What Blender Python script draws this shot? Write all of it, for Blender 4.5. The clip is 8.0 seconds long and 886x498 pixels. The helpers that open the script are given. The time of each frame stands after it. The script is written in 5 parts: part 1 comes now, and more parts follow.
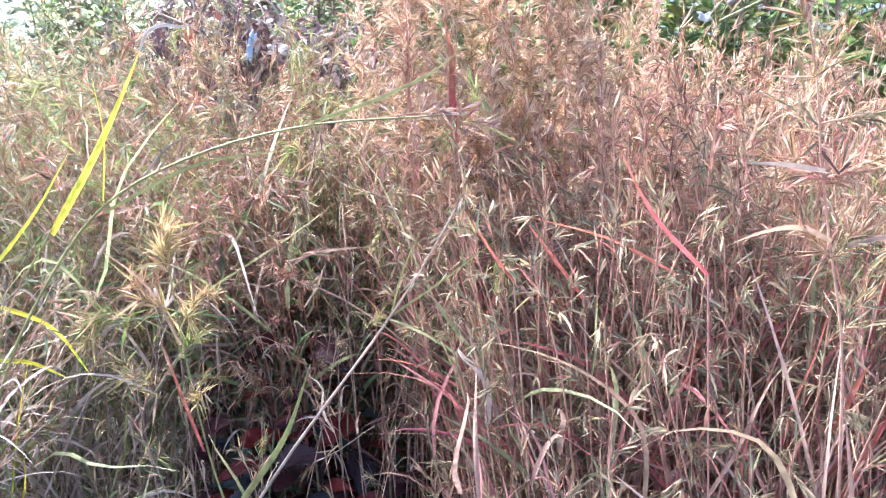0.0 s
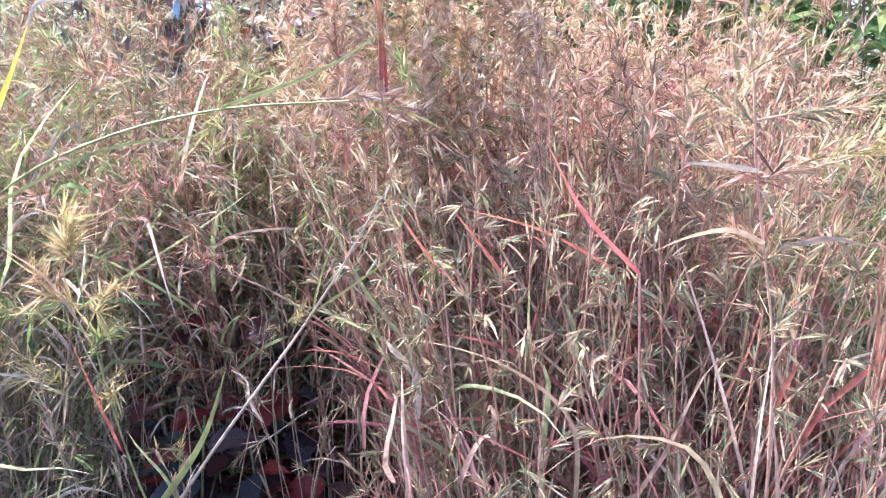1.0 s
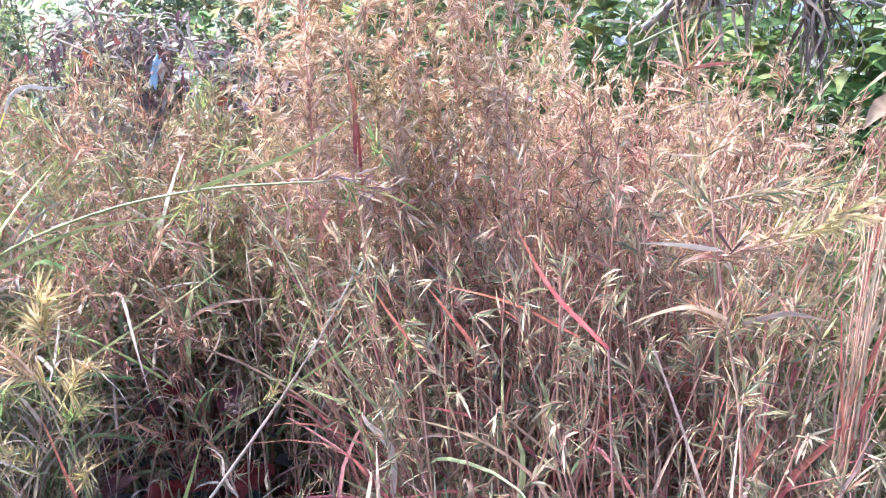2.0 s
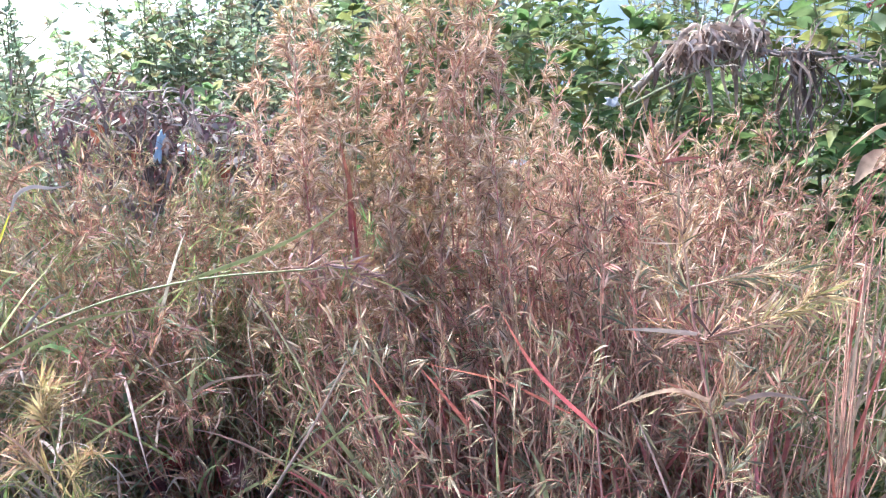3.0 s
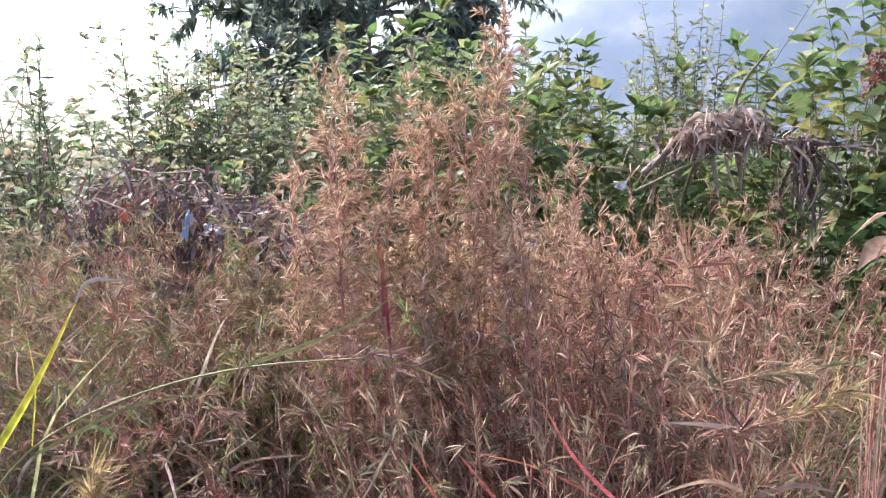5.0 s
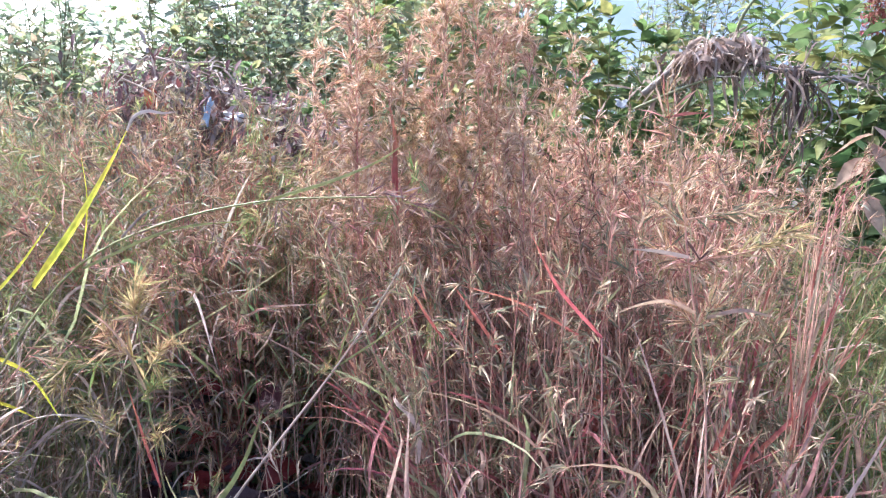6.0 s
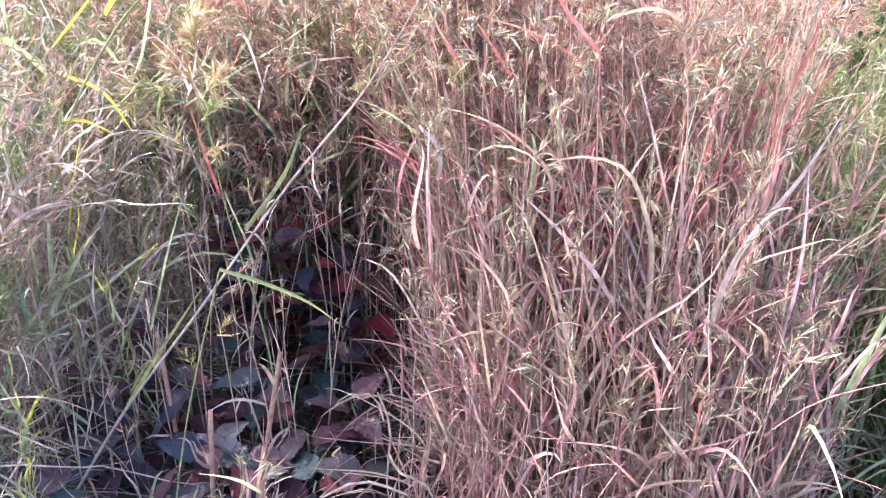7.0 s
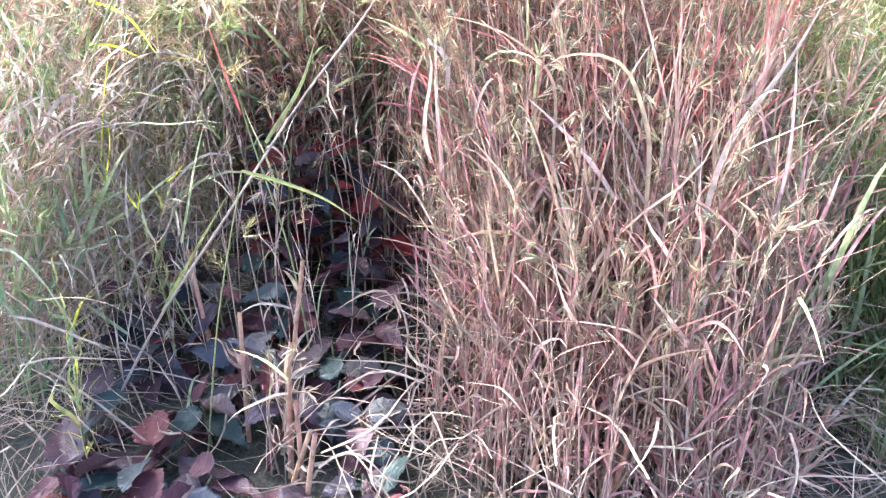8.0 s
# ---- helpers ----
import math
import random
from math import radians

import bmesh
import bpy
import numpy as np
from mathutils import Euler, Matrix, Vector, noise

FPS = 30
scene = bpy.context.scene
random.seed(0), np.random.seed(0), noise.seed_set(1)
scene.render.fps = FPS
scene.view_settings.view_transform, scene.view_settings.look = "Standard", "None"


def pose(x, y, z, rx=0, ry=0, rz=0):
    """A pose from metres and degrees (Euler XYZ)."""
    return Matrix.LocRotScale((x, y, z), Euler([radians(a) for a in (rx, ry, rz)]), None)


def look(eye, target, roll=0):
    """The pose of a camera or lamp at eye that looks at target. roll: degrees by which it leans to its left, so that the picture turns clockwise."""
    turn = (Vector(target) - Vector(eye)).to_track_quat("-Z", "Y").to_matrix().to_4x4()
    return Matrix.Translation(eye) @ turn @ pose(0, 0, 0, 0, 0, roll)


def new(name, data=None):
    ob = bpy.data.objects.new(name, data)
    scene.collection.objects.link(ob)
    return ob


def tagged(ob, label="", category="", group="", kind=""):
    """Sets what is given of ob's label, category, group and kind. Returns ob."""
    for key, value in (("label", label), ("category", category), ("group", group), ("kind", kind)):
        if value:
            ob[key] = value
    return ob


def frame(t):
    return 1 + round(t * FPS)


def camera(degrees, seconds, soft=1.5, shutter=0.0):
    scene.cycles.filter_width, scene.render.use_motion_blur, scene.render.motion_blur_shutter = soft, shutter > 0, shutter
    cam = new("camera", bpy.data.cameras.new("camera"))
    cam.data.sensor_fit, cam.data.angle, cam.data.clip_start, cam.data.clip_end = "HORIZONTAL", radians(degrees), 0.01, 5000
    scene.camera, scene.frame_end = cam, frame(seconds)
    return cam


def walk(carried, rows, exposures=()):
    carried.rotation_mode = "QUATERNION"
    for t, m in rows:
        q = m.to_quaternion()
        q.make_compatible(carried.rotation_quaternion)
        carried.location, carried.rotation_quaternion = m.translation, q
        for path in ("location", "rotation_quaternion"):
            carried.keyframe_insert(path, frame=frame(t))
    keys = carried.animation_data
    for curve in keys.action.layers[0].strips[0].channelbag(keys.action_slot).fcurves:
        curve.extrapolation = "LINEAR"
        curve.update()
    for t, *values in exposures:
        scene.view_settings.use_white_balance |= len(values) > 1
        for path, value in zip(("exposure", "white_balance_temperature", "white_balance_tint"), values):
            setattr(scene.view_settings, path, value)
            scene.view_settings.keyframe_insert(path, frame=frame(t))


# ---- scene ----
cam = camera(60, 8.0, 1.25)
PATH = [
    (0, (0.214, 0.148, 1.172), (-0.1, 2.058, 0.665), -0.2),
    (0.5, (0.236, 0.211, 1.175), (-0.024, 2.093, 0.549), -0.1),
    (1, (0.243, 0.217, 1.212), (0.045, 2.101, 0.572), 0.4),
    (1.5, (0.244, 0.222, 1.232), (0.087, 2.118, 0.615), 1.0),
    (1.7, (0.247, 0.214, 1.238), (0.096, 2.121, 0.662), 0.7),
    (2.8, (0.272, 0.207, 1.278), (0.104, 2.157, 0.864), -1.6),
    (3, (0.277, 0.197, 1.295), (0.104, 2.149, 0.896), -1.6),
    (3.5, (0.274, 0.174, 1.345), (0.098, 2.141, 1.031), -1.8),
    (4, (0.259, 0.165, 1.352), (0.093, 2.146, 1.106), -1.6),
    (5.5, (0.221, 0.086, 1.303), (0.065, 2.067, 1.076), 0.0),
    (6, (0.232, -0.011, 1.226), (0.076, 1.949, 0.858), 2.5),
    (6.5, (0.29, -0.12, 1.134), (0.068, 1.779, 0.572), 3.1),
    (7, (0.326, -0.203, 1.068), (0.051, 1.639, 0.332), 2.8),
    (7.5, (0.35, -0.240, 1.040), (0.033, 1.556, 0.189), 1.1),
    (8, (0.372, -0.30, 1.01), (0.043, 1.475, 0.177), 0.6),
]
EXPOSURES = [(0.0, 2.5, 5200, 5), (1.5, 2.48, 5000, 1), (3.0, 1.98, 5080, 3), (3.5, 1.6, 5150, 6), (4.0, 1.32, 5560, 13), (5.5, 1.4, 5620, 13), (6.0, 1.95, 5200, 8), (6.5, 2.56, 5200, 10), (7.0, 2.92, 5220, 10), (7.5, 3.15, 5230, 5), (8.0, 3.23, 5200, 0)]
walk(cam, [(t, look(e, a, r)) for t, e, a, r in PATH], EXPOSURES)

# ---- world and light ----
SUN_AZ, SUN_EL = radians(-50), radians(47)
world = bpy.data.worlds.new("sky")
world.use_nodes = True
scene.world = world
wn = world.node_tree
sky = wn.nodes.new("ShaderNodeTexSky")
sky.sky_type, sky.sun_disc = "NISHITA", False
sky.sun_elevation, sky.sun_rotation = SUN_EL, SUN_AZ
sky.dust_density, sky.air_density, sky.ozone_density = 5.0, 0.7, 0.2
wn.links.new(sky.outputs[0], wn.nodes["Background"].inputs[0])
wn.nodes["Background"].inputs[1].default_value = 0.185
sun_data = bpy.data.lights.new("sun", "SUN")
sun_data.energy, sun_data.angle, sun_data.color = 3.8, radians(2.0), (1.0, 0.90, 0.82)
sun = new("sun", sun_data)
sun_way = Vector((math.sin(SUN_AZ) * math.cos(SUN_EL), math.cos(SUN_AZ) * math.cos(SUN_EL), math.sin(SUN_EL)))
sun.matrix_world = look(sun_way * 50, (0, 0, 0))


# ---- materials ----
def base_mat(name):
    m = bpy.data.materials.new(name)
    m.use_nodes = True
    return m, m.node_tree, m.node_tree.nodes["Principled BSDF"], m.node_tree.nodes["Material Output"]


def ramp_node(nt, stops):
    r = nt.nodes.new("ShaderNodeValToRGB")
    while len(r.color_ramp.elements) < len(stops):
        r.color_ramp.elements.new(0.5)
    for e, (p, c) in zip(r.color_ramp.elements, stops):
        e.position, e.color = p, (*c, 1)
    return r


def plant_mat(name, colours, through_light=0.35, rough=0.55, tip=None, mottling=0.35, bump=0.15, scale=60):
    """Thin leaf or stalk: colour by piece, mottled along its length, letting light through."""
    m, nt, bs, out = base_mat(name)
    n, l = nt.nodes, nt.links
    geo = n.new("ShaderNodeNewGeometry")
    stops = [((i + 0.5) / len(colours), c) for i, c in enumerate(colours)]
    r = ramp_node(nt, stops)
    l.new(geo.outputs["Random Per Island"], r.inputs[0])
    col = r.outputs[0]
    if tip is not None:
        at = n.new("ShaderNodeAttribute")
        at.attribute_name = "along"
        mr = n.new("ShaderNodeMapRange")
        mr.inputs[1].default_value, mr.inputs[2].default_value, mr.inputs[4].default_value = 0.35, 1.0, 0.8
        l.new(at.outputs["Fac"], mr.inputs[0])
        mx = n.new("ShaderNodeMix")
        mx.data_type = "RGBA"
        l.new(mr.outputs[0], mx.inputs[0])
        l.new(col, mx.inputs[6])
        mx.inputs[7].default_value = (*tip, 1)
        col = mx.outputs[2]
    tc = n.new("ShaderNodeTexCoord")
    nz = n.new("ShaderNodeTexNoise")
    nz.inputs["Scale"].default_value, nz.inputs["Detail"].default_value = scale, 4
    l.new(tc.outputs["Object"], nz.inputs["Vector"])
    hs = n.new("ShaderNodeHueSaturation")
    vr = n.new("ShaderNodeMapRange")
    vr.inputs[1].default_value, vr.inputs[2].default_value = 0.3, 0.7
    vr.inputs[3].default_value, vr.inputs[4].default_value = 1 - mottling, 1 + mottling
    l.new(nz.outputs[0], vr.inputs[0])
    l.new(vr.outputs[0], hs.inputs["Value"])
    l.new(col, hs.inputs["Color"])
    big = n.new("ShaderNodeTexNoise")
    big.inputs["Scale"].default_value, big.inputs["Detail"].default_value = scale / 8, 2
    l.new(tc.outputs["Object"], big.inputs["Vector"])
    hr = n.new("ShaderNodeMapRange")
    hr.inputs[1].default_value, hr.inputs[2].default_value, hr.inputs[3].default_value, hr.inputs[4].default_value = 0.3, 0.7, 0.48, 0.525
    l.new(big.outputs[0], hr.inputs[0])
    l.new(hr.outputs[0], hs.inputs["Hue"])
    col = hs.outputs[0]
    l.new(col, bs.inputs["Base Color"])
    bs.inputs["Roughness"].default_value = rough
    bs.inputs["Specular IOR Level"].default_value = 0.25
    if bump:
        b = n.new("ShaderNodeBump")
        b.inputs["Strength"].default_value, b.inputs["Distance"].default_value = bump, 0.002
        l.new(nz.outputs[0], b.inputs["Height"])
        l.new(b.outputs[0], bs.inputs["Normal"])
    if through_light:
        tr = n.new("ShaderNodeBsdfTranslucent")
        l.new(col, tr.inputs["Color"])
        ms = n.new("ShaderNodeMixShader")
        ms.inputs[0].default_value = through_light
        l.new(bs.outputs[0], ms.inputs[1])
        l.new(tr.outputs[0], ms.inputs[2])
        l.new(ms.outputs[0], out.inputs["Surface"])
    return m


STEM_RED = plant_mat("red_brown_culm", [(0.46, 0.19, 0.16), (0.50, 0.29, 0.22), (0.40, 0.10, 0.09), (0.46, 0.25, 0.18), (0.34, 0.20, 0.13), (0.44, 0.13, 0.12)], 0.0)
STEM_STRAW = plant_mat("straw_pink_culm", [(0.44, 0.235, 0.205), (0.40, 0.17, 0.155), (0.50, 0.34, 0.29), (0.36, 0.23, 0.17), (0.42, 0.15, 0.145), (0.46, 0.27, 0.21)], 0.0)
STEM_OLIVE = plant_mat("olive_brown_culm", [(0.32, 0.18, 0.12), (0.36, 0.28, 0.15), (0.22, 0.22, 0.08), (0.34, 0.18, 0.12)], 0.0)
BLADE_PINK = plant_mat("dry_pink_blade", [(0.42, 0.225, 0.20), (0.36, 0.16, 0.155), (0.50, 0.35, 0.30), (0.34, 0.23, 0.16), (0.38, 0.14, 0.135), (0.26, 0.14, 0.11)], 0.35, 0.5)
BLADE_ROSE = plant_mat("dry_crimson_blade", [(0.34, 0.13, 0.12), (0.30, 0.08, 0.08), (0.44, 0.28, 0.22), (0.22, 0.12, 0.08), (0.36, 0.17, 0.14)], 0.3, 0.5)
BLADE_STRAW = plant_mat("grey_straw_blade", [(0.42, 0.32, 0.26), (0.37, 0.25, 0.22), (0.32, 0.28, 0.19), (0.44, 0.29, 0.25), (0.22, 0.24, 0.12), (0.40, 0.21, 0.18)], 0.35, 0.6)
BLADE_PALE = plant_mat("bleached_straw_blade", [(0.44, 0.34, 0.27), (0.39, 0.28, 0.22)], 0.3, 0.5)
BLADE_GREY = plant_mat("grey_pink_blade", [(0.46, 0.37, 0.32), (0.38, 0.29, 0.26), (0.50, 0.37, 0.32), (0.32, 0.28, 0.22), (0.42, 0.27, 0.23)], 0.45, 0.5)
BLADE_GREEN = plant_mat("green_grass_blade", [(0.13, 0.19, 0.08), (0.19, 0.25, 0.11), (0.27, 0.27, 0.14), (0.15, 0.20, 0.11)], 0.4, 0.45, tip=(0.38, 0.33, 0.19))
BLADE_LIME = plant_mat("lime_green_blade", [(0.23, 0.245, 0.072), (0.173, 0.202, 0.072), (0.274, 0.252, 0.0936), (0.115, 0.144, 0.0576)], 0.45, 0.4)
BLADE_YELLOW = plant_mat("yellow_green_blade", [(0.70, 0.58, 0.06), (0.62, 0.56, 0.06), (0.72, 0.56, 0.08)], 0.6, 0.4)
BLADE_RED = plant_mat("red_dry_blade", [(0.42, 0.09, 0.07), (0.34, 0.09, 0.08), (0.42, 0.17, 0.13)], 0.45, 0.45)
BRACT_TAN = plant_mat("tan_spikelet", [(0.62, 0.43, 0.30), (0.80, 0.63, 0.48), (0.26, 0.15, 0.09), (0.46, 0.33, 0.17), (0.58, 0.33, 0.23), (0.48, 0.33, 0.19), (0.72, 0.53, 0.38), (0.22, 0.13, 0.08)], 0.3, 0.6)
BRACT_ROSE = plant_mat("rose_brown_spikelet", [(0.38, 0.18, 0.14), (0.56, 0.37, 0.27), (0.09, 0.09, 0.055), (0.26, 0.09, 0.08), (0.20, 0.15, 0.08), (0.42, 0.24, 0.15), (0.11, 0.065, 0.05)], 0.35, 0.6)
BRACT_OLIVE = plant_mat("olive_spikelet", [(0.13, 0.15, 0.08), (0.44, 0.30, 0.20), (0.09, 0.12, 0.07), (0.36, 0.14, 0.11), (0.075, 0.09, 0.06), (0.27, 0.22, 0.10), (0.54, 0.40, 0.28), (0.20, 0.16, 0.09)], 0.35, 0.6)
BRACT_GREEN = plant_mat("greenish_spikelet", [(0.16, 0.2, 0.064), (0.256, 0.256, 0.088), (0.096, 0.136, 0.056), (0.288, 0.24, 0.112)], 0.45, 0.6)
BRACT_GOLD = plant_mat("golden_spikelet", [(0.56, 0.43, 0.21), (0.50, 0.35, 0.21), (0.40, 0.37, 0.13), (0.54, 0.34, 0.19), (0.24, 0.17, 0.10)], 0.4, 0.6)
BRACT_PURPLE = plant_mat("purple_brown_spikelet", [(0.16, 0.08, 0.085), (0.26, 0.14, 0.12), (0.40, 0.29, 0.21), (0.12, 0.07, 0.07)], 0.25, 0.6)
AWN = plant_mat("awn", [(0.45, 0.28, 0.12), (0.38, 0.22, 0.10), (0.30, 0.18, 0.10)], 0.2, 0.5, bump=0)
LITTER = plant_mat("dead_grass_litter", [(0.31, 0.22, 0.17), (0.25, 0.17, 0.13), (0.36, 0.26, 0.20), (0.20, 0.15, 0.11)], 0.3, 0.7)
LEAF_BRIGHT = plant_mat("bright_green_leaf", [(0.117, 0.171, 0.054), (0.153, 0.207, 0.0675), (0.072, 0.117, 0.0405), (0.225, 0.216, 0.0675), (0.09, 0.14, 0.0585), (0.171, 0.171, 0.063)], 0.45, 0.55, scale=25)
LEAF_MID = plant_mat("mid_green_leaf", [(0.17, 0.23, 0.09), (0.23, 0.27, 0.11), (0.11, 0.17, 0.07), (0.30, 0.27, 0.12), (0.17, 0.21, 0.12), (0.27, 0.19, 0.10)], 0.5, 0.45, scale=25)
LEAF_GREY = plant_mat("grey_green_leaf", [(0.24, 0.29, 0.17), (0.30, 0.33, 0.19), (0.19, 0.24, 0.14), (0.36, 0.33, 0.17), (0.25, 0.28, 0.20), (0.32, 0.23, 0.15)], 0.55, 0.5, scale=25)
LEAF_DARK = plant_mat("dark_tree_leaf", [(0.20, 0.25, 0.19), (0.24, 0.28, 0.20), (0.25, 0.26, 0.20), (0.17, 0.21, 0.17)], 0.5, 0.45, scale=12)
LEAF_DRY = plant_mat("dry_brown_leaf", [(0.17, 0.12, 0.095), (0.13, 0.09, 0.07), (0.20, 0.15, 0.12), (0.12, 0.08, 0.065)], 0.1, 0.8, scale=30)
FROND_DRY = plant_mat("bleached_dry_frond", [(0.42, 0.31, 0.25), (0.28, 0.20, 0.155), (0.52, 0.42, 0.35), (0.17, 0.12, 0.09), (0.42, 0.32, 0.26)], 0.2, 0.8, scale=40)
LEAF_WITHERED = plant_mat("withered_brown_leaf", [(0.40, 0.27, 0.20), (0.33, 0.21, 0.15)], 0.3, 0.8, scale=35, bump=0.4)
HEAP_LEAF = plant_mat("withered_purple_leaf", [(0.13, 0.075, 0.075), (0.20, 0.12, 0.11), (0.08, 0.06, 0.055), (0.30, 0.24, 0.22), (0.18, 0.06, 0.065), (0.11, 0.085, 0.07)], 0.15, 0.95, scale=30)
WOODY = plant_mat("woody_stem", [(0.18, 0.14, 0.09), (0.14, 0.15, 0.07), (0.20, 0.13, 0.09)], 0.0, 0.7, scale=80)
BARK = plant_mat("grey_brown_bark", [(0.24, 0.21, 0.18), (0.20, 0.17, 0.15)], 0.0, 0.85, scale=40, bump=0.6)
DEAD_ORANGE = plant_mat("orange_dead_leaf", [(0.30, 0.10, 0.05), (0.24, 0.07, 0.05)], 0.3, 0.5)
FLOWER_RED = plant_mat("dull_red_flower", [(0.30, 0.08, 0.08), (0.22, 0.07, 0.07), (0.35, 0.15, 0.12)], 0.3, 0.6)
STUB = plant_mat("cut_straw_stub", [(0.44, 0.25, 0.17), (0.38, 0.19, 0.12), (0.48, 0.30, 0.20)], 0.0, 0.5)


def maroon_mat(name, colours, rough, through_light):
    m, nt, bs, out = base_mat(name)
    n, l = nt.nodes, nt.links
    oi = n.new("ShaderNodeObjectInfo")
    r = ramp_node(nt, [((i + 0.5) / len(colours), c) for i, c in enumerate(colours)])
    l.new(oi.outputs["Random"], r.inputs[0])
    tc = n.new("ShaderNodeTexCoord")
    nz = n.new("ShaderNodeTexNoise")
    nz.inputs["Scale"].default_value, nz.inputs["Detail"].default_value = 28, 5
    l.new(tc.outputs["Object"], nz.inputs["Vector"])
    at = n.new("ShaderNodeAttribute")
    at.attribute_name = "vein"
    mx = n.new("ShaderNodeMix")
    mx.data_type = "RGBA"
    l.new(nz.outputs[0], mx.inputs[0])
    l.new(r.outputs[0], mx.inputs[6])
    hs = n.new("ShaderNodeHueSaturation")
    hs.inputs["Value"].default_value, hs.inputs["Hue"].default_value = 0.45, 0.48
    l.new(r.outputs[0], hs.inputs["Color"])
    l.new(hs.outputs[0], mx.inputs[7])
    l.new(mx.outputs[2], bs.inputs["Base Color"])
    bs.inputs["Roughness"].default_value = rough
    bs.inputs["Specular IOR Level"].default_value = 0.3
    b = n.new("ShaderNodeBump")
    b.inputs["Strength"].default_value, b.inputs["Distance"].default_value = 0.5, 0.003
    ad = n.new("ShaderNodeMath")
    ad.operation = "ADD"
    l.new(at.outputs["Fac"], ad.inputs[0])
    l.new(nz.outputs[0], ad.inputs[1])
    l.new(ad.outputs[0], b.inputs["Height"])
    l.new(b.outputs[0], bs.inputs["Normal"])
    tr = n.new("ShaderNodeBsdfTranslucent")
    l.new(mx.outputs[2], tr.inputs["Color"])
    ms = n.new("ShaderNodeMixShader")
    ms.inputs[0].default_value = through_light
    l.new(bs.outputs[0], ms.inputs[1])
    l.new(tr.outputs[0], ms.inputs[2])
    l.new(ms.outputs[0], out.inputs["Surface"])
    return m


MAROON = maroon_mat("maroon_leaf", [(0.0969, 0.0268, 0.0322), (0.0755, 0.0322, 0.0429), (0.0483, 0.0483, 0.0644), (0.172, 0.0376, 0.0322), (0.0483, 0.0644, 0.0698), (0.107, 0.0376, 0.0451), (0.0429, 0.0591, 0.0536)], 0.5, 0.12)


SCARLET = maroon_mat("scarlet_leaf", [(0.32, 0.045, 0.035), (0.24, 0.04, 0.035), (0.36, 0.06, 0.04), (0.18, 0.035, 0.035)], 0.45, 0.35)


def soil_mat():
    m, nt, bs, out = base_mat("dark_leafy_soil")
    n, l = nt.nodes, nt.links
    tc = n.new("ShaderNodeTexCoord")
    a = n.new("ShaderNodeTexNoise")
    a.inputs["Scale"].default_value, a.inputs["Detail"].default_value = 3, 6
    b = n.new("ShaderNodeTexNoise")
    b.inputs["Scale"].default_value, b.inputs["Detail"].default_value = 90, 8
    l.new(tc.outputs["Object"], a.inputs["Vector"])
    l.new(tc.outputs["Object"], b.inputs["Vector"])
    r = ramp_node(nt, [(0.3, (0.032, 0.026, 0.02)), (0.5, (0.06, 0.047, 0.034)), (0.7, (0.10, 0.08, 0.056))])
    mm = n.new("ShaderNodeMath")
    mm.operation = "MULTIPLY_ADD"
    mm.inputs[1].default_value, mm.inputs[2].default_value = 0.6, 0.2
    l.new(b.outputs[0], mm.inputs[0])
    l.new(mm.outputs[0], r.inputs[0])
    mx = n.new("ShaderNodeMix")
    mx.data_type = "RGBA"
    l.new(a.outputs[0], mx.inputs[0])
    l.new(r.outputs[0], mx.inputs[6])
    mx.inputs[7].default_value = (0.052, 0.046, 0.028, 1)
    l.new(mx.outputs[2], bs.inputs["Base Color"])
    bs.inputs["Roughness"].default_value = 0.95
    bp = n.new("ShaderNodeBump")
    bp.inputs["Strength"].default_value, bp.inputs["Distance"].default_value = 0.8, 0.02
    l.new(b.outputs[0], bp.inputs["Height"])
    l.new(bp.outputs[0], bs.inputs["Normal"])
    return m


SOIL = soil_mat()


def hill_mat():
    """Wooded slope kilometres off; the air between is painted in pale colour and glow."""
    m, nt, bs, out = base_mat("haze_painted_hillside")
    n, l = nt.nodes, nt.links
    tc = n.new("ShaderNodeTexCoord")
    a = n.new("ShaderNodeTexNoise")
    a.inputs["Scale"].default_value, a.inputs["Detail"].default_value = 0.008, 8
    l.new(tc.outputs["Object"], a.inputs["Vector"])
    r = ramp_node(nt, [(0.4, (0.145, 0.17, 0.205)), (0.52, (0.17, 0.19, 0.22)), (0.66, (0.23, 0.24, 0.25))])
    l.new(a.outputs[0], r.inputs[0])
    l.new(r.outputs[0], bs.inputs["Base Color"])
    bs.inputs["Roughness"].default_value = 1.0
    # emission stands in for light scattered by the haze
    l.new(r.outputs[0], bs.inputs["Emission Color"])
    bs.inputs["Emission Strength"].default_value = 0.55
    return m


HILL = hill_mat()


def rag_mat(name, colour):
    m, nt, bs, out = base_mat(name)
    nz = nt.nodes.new("ShaderNodeTexNoise")
    nz.inputs["Scale"].default_value, nz.inputs["Detail"].default_value = 40, 5
    r = ramp_node(nt, [(0.3, tuple(c * 0.6 for c in colour)), (0.6, colour)])
    nt.links.new(nz.outputs[0], r.inputs[0])
    nt.links.new(r.outputs[0], bs.inputs["Base Color"])
    bs.inputs["Roughness"].default_value = 0.5
    return m


RAG_BLUE = rag_mat("pale_blue_plastic", (0.34, 0.42, 0.50))
RAG_WHITE = rag_mat("dirty_white_plastic", (0.42, 0.40, 0.37))


